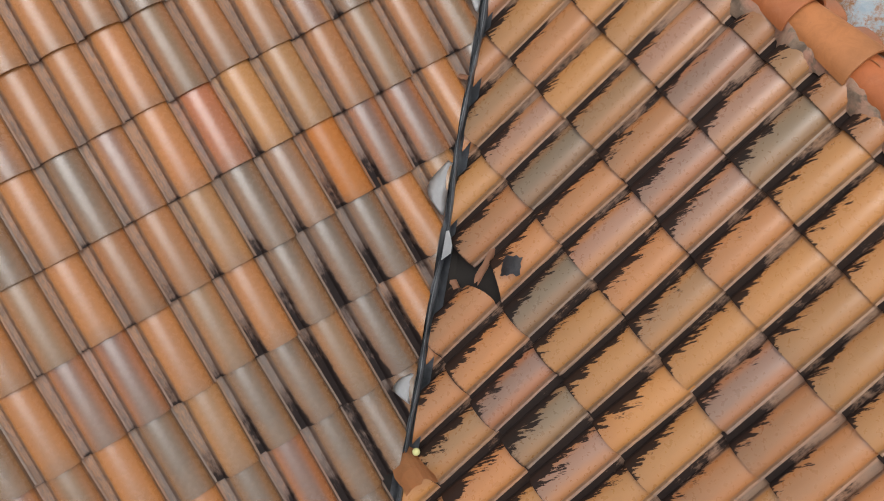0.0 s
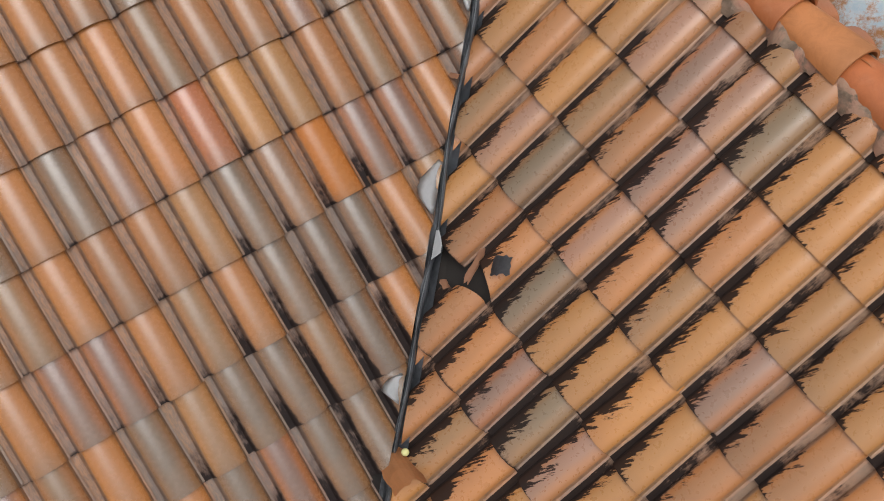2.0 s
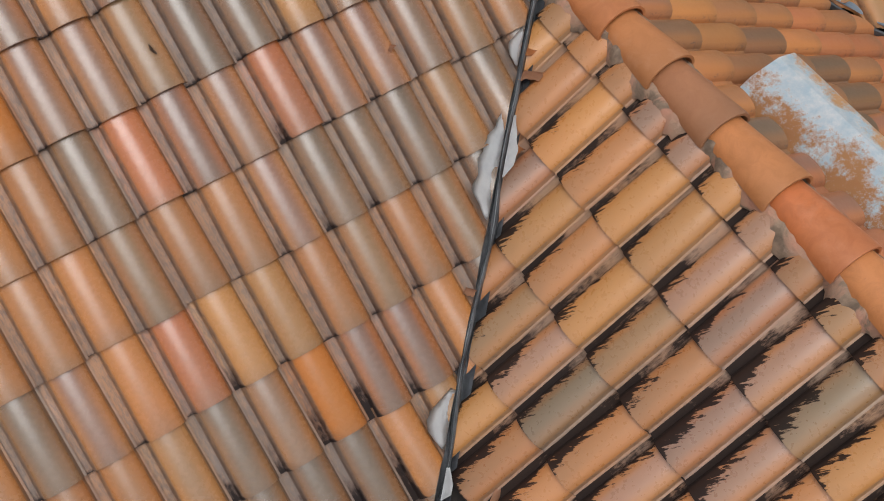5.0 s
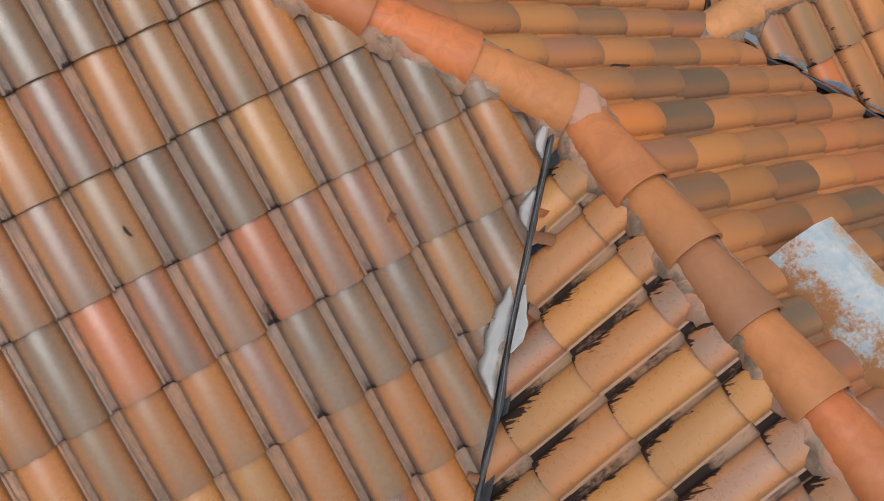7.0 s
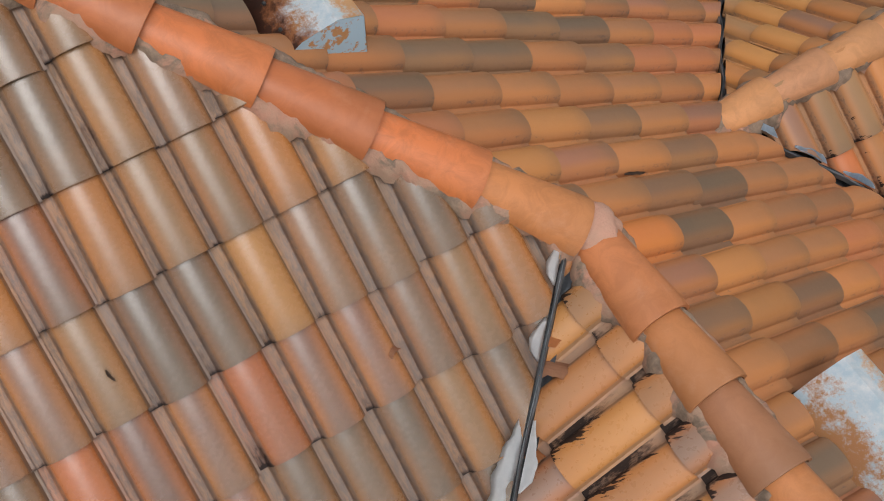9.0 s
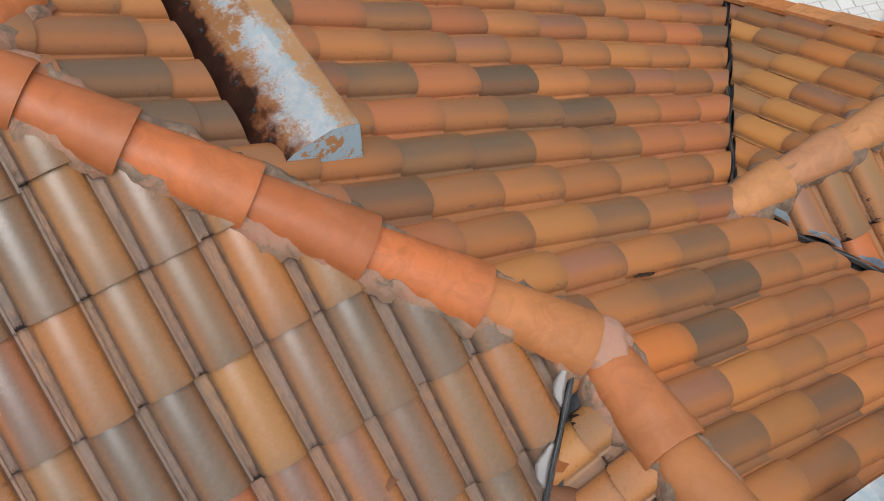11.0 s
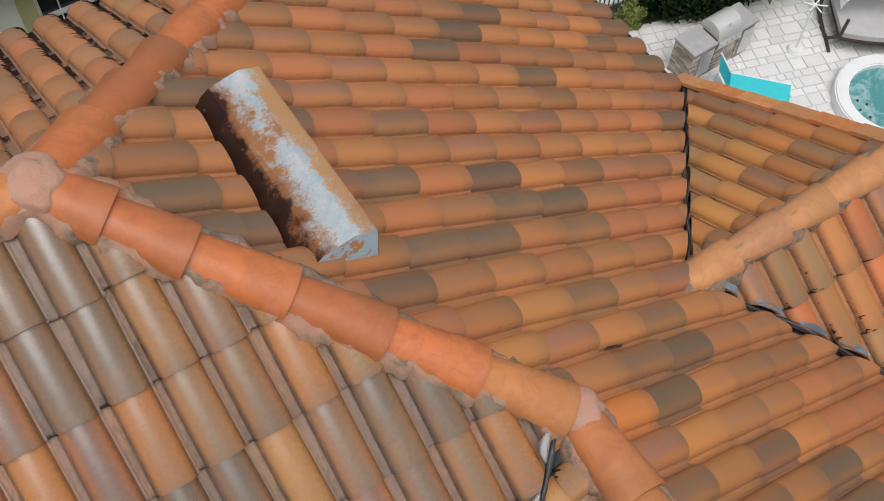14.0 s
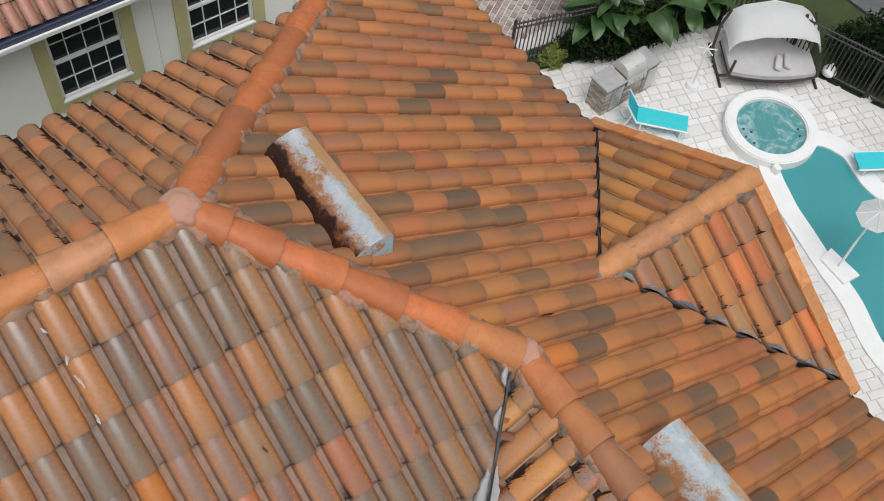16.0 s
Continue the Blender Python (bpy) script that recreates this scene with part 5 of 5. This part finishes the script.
def island():
    thing = empty("grill_island", (*yard(9.93, 5.60), GROUND))
    thing.rotation_euler = (0, 0, radians(2))
    thing.scale = (0.84, 0.84, 0.84)
    r = random.Random(4)
    D, H = 0.46, 0.72
    for name, x0, x1, h in (("side_cabinet", 0.0, 0.5, H), ("grill_base", 0.52, 1.05, H - 0.12), ("side_cabinet", 1.07, 1.42, H)):
        bm = bmesh.new()
        box(bm, x0, x1, 0.02, D, 0, h)
        cab = part(name, bm, m_slate[1], thing, "cabinet faced with stacked stone")
        z = 0.0
        while z < h - 0.02:
            hh = r.uniform(0.03, 0.055)
            for face in (0, 1):
                t = 0.0
                span = (x1 - x0) if face == 0 else D - 0.02
                while t < span - 0.01:
                    w = min(r.uniform(0.08, 0.2), span - t)
                    d = r.uniform(0.004, 0.018)
                    bm = bmesh.new()
                    if face == 0:
                        box(bm, x0 + t + 0.002, x0 + t + w - 0.002, 0.02 - d, 0.03, z + 0.002, min(h, z + hh) - 0.002)
                    elif x0 == 0.0:
                        box(bm, x0 - d, x0 + 0.01, 0.02 + t + 0.002, 0.02 + t + w - 0.002, z + 0.002, min(h, z + hh) - 0.002)
                    if len(bm.verts):
                        part("stone", bm, m_slate[r.randrange(3)], cab)
                    else:
                        bm.free()
                    t += w
            z += hh
    for x0, x1 in ((-0.03, 0.51), (1.05, 1.45)):
        bm = bmesh.new()
        box(bm, x0, x1, -0.02, D + 0.03, H, H + 0.04, 0.008)
        part("countertop", bm, m_grey, thing, "grey stone countertop")
    for x0, x1 in ((0.17, 0.46), (1.12, 1.38)):
        bm = bmesh.new()
        box(bm, x0, x1, -0.022, 0.0, 0.1, H - 0.06, 0.006)
        door = part("cabinet_door", bm, m_steel, thing, "stainless steel door")
        bm = bmesh.new()
        rod(bm, (x0 + 0.06, -0.045, H - 0.16), (x1 - 0.06, -0.045, H - 0.16), 0.008)
        part("handle", bm, m_steel, door)
    bm = bmesh.new()
    box(bm, 0.52, 1.05, -0.03, 0.03, H - 0.14, H + 0.04, 0.008)
    panel = part("control_panel", bm, m_steel, thing, "stainless control panel")
    for i in range(4):
        bm = bmesh.new()
        rod(bm, (0.6 + 0.12 * i, -0.03, H - 0.05), (0.6 + 0.12 * i, -0.06, H - 0.05), 0.024, 0.02, seg=14)
        part("knob", bm, m_steel, panel)
    bm = bmesh.new()
    n = 12
    rows = []
    for x in (0.53, 1.04):
        rows.append([bm.verts.new((x, 0.02 + 0.44 * (0.5 - 0.5 * math.cos(math.pi * i / n)), H + 0.04 + 0.24 * math.sin(math.pi * i / n) ** 0.7)) for i in range(n + 1)])
    for i in range(n):
        bm.faces.new((rows[0][i], rows[0][i + 1], rows[1][i + 1], rows[1][i]))
    bm.faces.new(rows[0])
    bm.faces.new(rows[1][::-1])
    bmesh.ops.recalc_face_normals(bm, faces=bm.faces)
    hood = part("hood", bm, m_hood, thing, "rounded satin steel hood")
    bm = bmesh.new()
    bmesh.ops.create_cone(bm, cap_ends=True, segments=14, radius1=0.03, radius2=0.03, depth=0.012, matrix=Matrix.Translation((0.79, 0.07, H + 0.22)) @ Matrix.Rotation(0.9, 4, "X"))
    part("gauge", bm, m_steel, hood)
    bm = bmesh.new()
    rod(bm, (0.58, -0.02, H + 0.12), (0.99, -0.02, H + 0.12), 0.01)
    part("handle", bm, m_steel, hood)
    return tagged(thing, "outdoor grill island with stone veneer and stainless doors", "grill")


island()

# ---- poolside things ----
m_turq = plain("turquoise_sling_fabric", (0.03, 0.50, 0.56), (0.04, 0.55, 0.60), 8, 0.7, 0, 0.15, 200)
m_brown = plain("dark_bronze_frame", (0.045, 0.03, 0.025), (0.06, 0.042, 0.035), 6, 0.45)
m_canvas = plain("off_white_canvas", (0.90, 0.90, 0.89), (0.86, 0.86, 0.85), 4, 0.85, 0, 0.25, 150)
m_bed = plain("pale_grey_cushion", (0.50, 0.49, 0.49), (0.43, 0.42, 0.42), 4, 0.85, 0, 0.2, 150)


def lounge(label, x, y, rz):
    thing = empty("pool_lounger", (*yard(x, y), GROUND))
    thing.rotation_euler = (0, 0, radians(rz))
    bm = bmesh.new()
    box(bm, 0, 0.85, -0.17, 0.17, 0.19, 0.215, 0.006)
    part("seat", bm, m_turq, thing, "turquoise sling seat")
    bm = bmesh.new()
    vs = [bm.verts.new(p) for p in ((0, -0.17, 0.2), (0, 0.17, 0.2), (-0.22, 0.17, 0.55), (-0.22, -0.17, 0.55))]
    bm.faces.new(vs)
    bmesh.ops.solidify(bm, geom=bm.faces[:], thickness=0.015)
    part("backrest", bm, m_turq, thing, "raised turquoise sling backrest")
    for y0 in (-0.185, 0.185):
        bm = bmesh.new()
        rod(bm, (-0.02, y0, 0.2), (0.87, y0, 0.2), 0.016)
        part("side_rail", bm, m_white, thing)
        bm = bmesh.new()
        rod(bm, (0, y0, 0.2), (-0.22, y0, 0.55), 0.016)
        part("back_rail", bm, m_white, thing)
        for lx in (0.08, 0.75):
            bm = bmesh.new()
            rod(bm, (lx, y0, 0), (lx, y0, 0.2), 0.014)
            part("leg", bm, m_white, thing)
        bm = bmesh.new()
        rod(bm, (-0.2, y0, 0.0), (-0.1, y0, 0.36), 0.012)
        part("prop", bm, m_white, thing)
    return tagged(thing, label, "lounger", group="pool loungers")


lounge("turquoise sling pool lounger with a raised white-framed back", 10.35, 5.2, -47)
lounge("turquoise sling pool lounger with a white frame beside the pool", 13.55, 2.05, 150)


def swing_bed():
    thing = empty("canopy_swing_bed", (*yard(13.15, 4.95), GROUND))
    thing.scale = (0.98, 0.98, 0.98)
    thing.rotation_euler = (0, 0, radians(-33))
    L, D = 0.78, 0.42
    for sx in (-1, 1):
        for sy in (-1, 1):
            bm = bmesh.new()
            pts = [(sx * (L + 0.12), sy * 0.03, 0.02), (sx * (L + 0.16), sy * 0.2, 0.28), (sx * (L + 0.1), sy * 0.36, 0.62), (sx * (L - 0.02), sy * 0.42, 0.95)]
            if sy < 0:
                pts = [(sx * (L + 0.12), -0.03, 0.02), (sx * (L + 0.1), -0.3, 0.05), (sx * (L + 0.02), -0.5, 0.3), (sx * (L - 0.02), -0.45, 0.6)]
            for p, q in zip(pts, pts[1:]):
                rod(bm, p, q, 0.026, seg=8)
            part("leg", bm, m_brown, thing, "curved dark bronze leg")
        bm = bmesh.new()
        rod(bm, (sx * (L + 0.1), -0.55, 0.025), (sx * (L + 0.1), 0.5, 0.025), 0.026, seg=8)
        part("foot_rail", bm, m_brown, thing)
    bm = bmesh.new()
    n = 20
    rows = []
    for j, (yy, zz) in enumerate(((-D, 0.33), (D, 0.33))):
        rows.append([(L * (2 * i / n - 1), yy * (1 - 0.25 * (2 * i / n - 1) ** 2) - (0.16 if j == 0 else 0), zz) for i in range(n + 1)])
    prism_pts = rows[0] + rows[1][::-1]
    prism(bm, [(x, y) for x, y, z in prism_pts], 0.27, 0.36)
    bed = part("mattress", bm, m_bed, thing, "pale grey curved mattress")
    bm = bmesh.new()
    prism(bm, [(x * 1.02, y * 1.06) for x, y, z in prism_pts], 0.235, 0.268)
    part("bed_frame", bm, m_brown, thing)
    for px, py, a in ((0.10, -0.30, 20), (0.27, -0.25, 28)):
        bm = bmesh.new()
        box(bm, -0.17, 0.17, -0.07, 0.07, 0, 0.07, 0.03)
        ob = part("pillow", bm, m_bed, thing, "pale grey pillow")
        ob.matrix_basis = Matrix.Translation((px, py, 0.37)) @ Matrix.Rotation(radians(a + 50), 4, "Z") @ Matrix.Rotation(radians(20), 4, "X")
    bm = bmesh.new()
    grid = []
    nu, nv = 28, 14
    for i in range(nu + 1):
        a = math.pi * i / nu
        row = []
        for j in range(nv + 1):
            t = j / nv
            x = -math.cos(a) * (L + 0.04)
            y = 0.52 - 0.74 * t
            z = 0.56 + 0.50 * math.sin(a) ** 0.75 * (1 - 0.22 * t ** 2.5) + 0.07 * math.sin(math.pi * t)
            z += 0.018 * noise.noise(Vector((x * 5, y * 2, 0))) + 0.02 * math.sin(a * 9 + t * 3) * t * 0.5
            row.append(bm.verts.new((x, y, z)))
        grid.append(row)
    for i in range(nu):
        for j in range(nv):
            bm.faces.new((grid[i][j], grid[i + 1][j], grid[i + 1][j + 1], grid[i][j + 1]))
    bmesh.ops.solidify(bm, geom=bm.faces[:], thickness=0.006)
    part("canopy", bm, m_canvas, thing, "draped off-white canvas canopy", smooth=True)
    bm = bmesh.new()
    vs = [bm.verts.new(p) for p in ((-L - 0.02, 0.5, 0.3), (L + 0.02, 0.5, 0.3), (L * 0.7, 0.52, 0.98), (0, 0.53, 1.1), (-L * 0.7, 0.52, 0.98))]
    bm.faces.new(vs)
    bmesh.ops.solidify(bm, geom=bm.faces[:], thickness=0.006)
    part("back_panel", bm, m_canvas, thing, "off-white canvas back panel")
    return tagged(thing, "canopied swing bed with off-white canvas and bronze frame", "swing bed")


swing_bed()

stand = empty("umbrella_stand", (*yard(11.75, 5.27), GROUND))
bm = bmesh.new()
bmesh.ops.create_cone(bm, cap_ends=True, segments=24, radius1=0.13, radius2=0.10, depth=0.06, matrix=Matrix.Translation((0, 0, 0.03)))
part("base", bm, m_white, stand, "round white base")
bm = bmesh.new()
rod(bm, (0, 0, 0.05), (0, 0, 0.92), 0.012)
part("pole", bm, m_white, stand, "thin white pole")
for k in range(6):
    a = k * math.pi / 3 + 0.3
    bm = bmesh.new()
    rod(bm, (0, 0, 0.92), (0.17 * math.cos(a), 0.17 * math.sin(a), 0.93), 0.011, seg=6)
    part("arm", bm, m_white, stand)
tagged(stand, "white stand with six bare arms on the deck", "stand")

brolly = empty("pool_umbrella", (*yard(11.12, 1.25), GROUND + 0.07))
bm = bmesh.new()
rod(bm, (0, 0, 0), (0.1, 0.03, 0.55), 0.02)
rod(bm, (0.1, 0.03, 0.55), (0.17, 0.04, 1.2), 0.016)
part("pole", bm, m_white, brolly, "jointed white pole")
bm = bmesh.new()
n = 8
tip = bm.verts.new((0.19, 0.03, 1.30))
ringv = [bm.verts.new((0.19 + 0.36 * math.cos(2 * math.pi * i / n), 0.03 + 0.30 * math.sin(2 * math.pi * i / n), 1.20)) for i in range(n)]
for i in range(n):
    bm.faces.new((tip, ringv[i], ringv[(i + 1) % n]))
bmesh.ops.solidify(bm, geom=bm.faces[:], thickness=0.008)
canopy = part("canopy", bm, m_white, brolly, "white slatted canopy")
for i in range(8):
    a = 2 * math.pi * i / n
    bm = bmesh.new()
    rod(bm, (0.19, 0.03, 1.31), (0.19 + 0.35 * math.cos(a), 0.03 + 0.29 * math.sin(a), 1.212), 0.008, seg=6)
    part("rib", bm, m_white, canopy)
tagged(brolly, "white pool umbrella on a jointed pole", "umbrella")

ball = empty("deck_lamp", (*yard(14.0, 4.15), GROUND))
bm = bmesh.new()
bmesh.ops.create_uvsphere(bm, u_segments=20, v_segments=12, radius=0.13, matrix=Matrix.Translation((0, 0, 0.12)) @ Matrix.Diagonal((1, 1, 0.85, 1)))
part("globe", bm, m_white, ball, "white globe", smooth=True)
bm = bmesh.new()
rod(bm, (0, 0, 0.2), (0, 0, 0.3), 0.03, 0.02)
part("neck", bm, m_white, ball)
tagged(ball, "white globe lamp standing on the deck", "lamp")

# ---- neighbouring house ----
HY, GZ = 7.5, -5.09    # wall and eave of the neighbouring house
m_wall = plain("pale_grey_green_stucco", (0.89, 0.90, 0.84), (0.85, 0.86, 0.80), 2, 0.9, 0, 0.25, 90)
m_trim = plain("pale_yellow_trim", (0.56, 0.50, 0.26), (0.50, 0.45, 0.23), 4, 0.85)
m_gutter = plain("blue_grey_metal_gutter", (0.035, 0.05, 0.09), (0.05, 0.065, 0.11), 4, 0.4)
m_glass = Nodes("dark_window_glass").done((0.012, 0.016, 0.022), 0.06, 0.0, 0.6)
house = empty("neighbour_house", (0, HY, GROUND))


def hpart(name, bm, material, parent=None, label=""):
    ob = part(name, bm, material, parent or house, label)
    if parent is None:
        ob.matrix_parent_inverse = Matrix.Translation((0, -HY, -GROUND))
    return ob


WINS = [(1.07, 2.15, -6.93, -5.47), (3.17, 4.25, -6.96, -5.50)]
xs = [-6.0, 1.07, 2.15, 3.17, 4.25, 9.0]
for i in range(5):
    x0, x1 = xs[i], xs[i + 1]
    hole = next((w for w in WINS if w[0] == x0), None)
    for z0, z1 in ((GROUND, hole[2]), (hole[3], GZ)) if hole else ((GROUND, GZ),):
        bm = bmesh.new()
        box(bm, x0, x1, HY, HY + 0.2, z0, z1)
        hpart("wall", bm, m_wall, None, "pale stucco wall")
for x in (-0.1, 2.65, 5.0):
    bm = bmesh.new()
    box(bm, x, x + 0.008, HY - 0.004, HY + 0.01, GROUND, GZ)
    hpart("control_joint", bm, m_joint)
for x0, x1, z0, z1 in WINS:
    bm = bmesh.new()
    for a in ((x0 - 0.2, x0, z0 - 0.18, z1 + 0.18), (x1, x1 + 0.2, z0 - 0.18, z1 + 0.18), (x0, x1, z0 - 0.18, z0), (x0, x1, z1, z1 + 0.18)):
        box(bm, a[0], a[1], HY - 0.03, HY - 0.003, a[2], a[3])
    hpart("window_surround", bm, m_trim, None, "pale yellow raised surround")
    bm = bmesh.new()
    for a in ((x0, x0 + 0.045, z0, z1), (x1 - 0.045, x1, z0, z1), (x0, x1, z0, z0 + 0.045), (x0, x1, z1 - 0.045, z1), (x0, x1, (z0 + z1) / 2 - 0.025, (z0 + z1) / 2 + 0.025)):
        box(bm, a[0], a[1], HY + 0.01, HY + 0.07, a[2], a[3], 0.004)
    win = hpart("window", bm, m_white, None, "white sash window")
    for k in (1, 2, 3):
        x = x0 + (x1 - x0) * k / 4
        bm = bmesh.new()
        box(bm, x - 0.008, x + 0.008, HY + 0.03, HY + 0.045, z0, z1)
        ob = hpart("glazing_bar", bm, m_white, win)
    for z in (z0 + (z1 - z0) * 0.25, z0 + (z1 - z0) * 0.75):
        bm = bmesh.new()
        box(bm, x0, x1, HY + 0.03, HY + 0.045, z - 0.008, z + 0.008)
        hpart("glazing_bar", bm, m_white, win)
    for za, zb, dy in ((z0, (z0 + z1) / 2, 0.05), ((z0 + z1) / 2, z1, 0.06)):
        bm = bmesh.new()
        box(bm, x0 + 0.02, x1 - 0.02, HY + dy, HY + dy + 0.008, za + 0.02, zb - 0.02)
        hpart("pane", bm, m_glass, win, "dark glass pane")
    bm = bmesh.new()
    box(bm, x0 - 0.02, x1 + 0.02, HY - 0.05, HY + 0.03, z0 - 0.03, z0 + 0.008, 0.004)
    hpart("sill", bm, m_white, win)
bm = bmesh.new()
box(bm, -6.2, 3.05, HY - 0.42, HY - 0.30, GZ - 0.07, GZ + 0.05, 0.01)
hpart("gutter", bm, m_gutter, None, "blue-grey gutter")
bm = bmesh.new()
box(bm, -6.2, 3.05, HY - 0.46, HY - 0.42, GZ - 0.11, GZ - 0.04, 0.006)
hpart("gutter_lip", bm, m_white, None, "white gutter lip")
bm = bmesh.new()
box(bm, -6.2, 3.05, HY - 0.3, HY + 0.2, GZ - 0.02, GZ + 0.02)
hpart("soffit", bm, m_white)
m_ntile = clay("red_brown_neighbour_tile", island=True, tint=(0.36, 0.13, 0.075), grime=-0.2, gloss=0.5)
un, dn, nn = slope_frame((0, -1), 0)
faces = []
base_faces = tile_faces()
for i in range(46):
    for j in range(7):
        o = Vector((3.0 - i * W, HY - 0.36 + j * RUN, GZ + 0.05 + j * RUN * P))
        m = Matrix.Translation(o) @ Matrix(((un.x, dn.x, nn.x, 0), (un.y, dn.y, nn.y, 0), (un.z, dn.z, nn.z, 0), (0, 0, 0, 1)))
        for pts, uv, fl in base_faces:
            faces.append(([tuple(m @ Vector(p)) for p in pts], uv, fl))
ob = new("roof_tiles", mesh_of("neighbour_roof_tiles", faces, m_ntile))
ob.parent = house
ob.matrix_parent_inverse = Matrix.Translation((0, -HY, -GROUND))
tagged(ob, "red-brown roof tiles", kind="stuff")
bm = bmesh.new()
vs = [bm.verts.new(p) for p in ((-6.6, HY - 0.3, GZ + 0.02), (3.05, HY - 0.3, GZ + 0.02), (3.05, HY + 2.2, GZ + 0.02 + 2.5 * P), (-6.6, HY + 2.2, GZ + 0.02 + 2.5 * P))]
bm.faces.new(vs)
bmesh.ops.solidify(bm, geom=bm.faces[:], thickness=0.05)
hpart("roof_deck", bm, m_felt)
tagged(house, "neighbouring house with pale stucco, yellow window surrounds", "house")
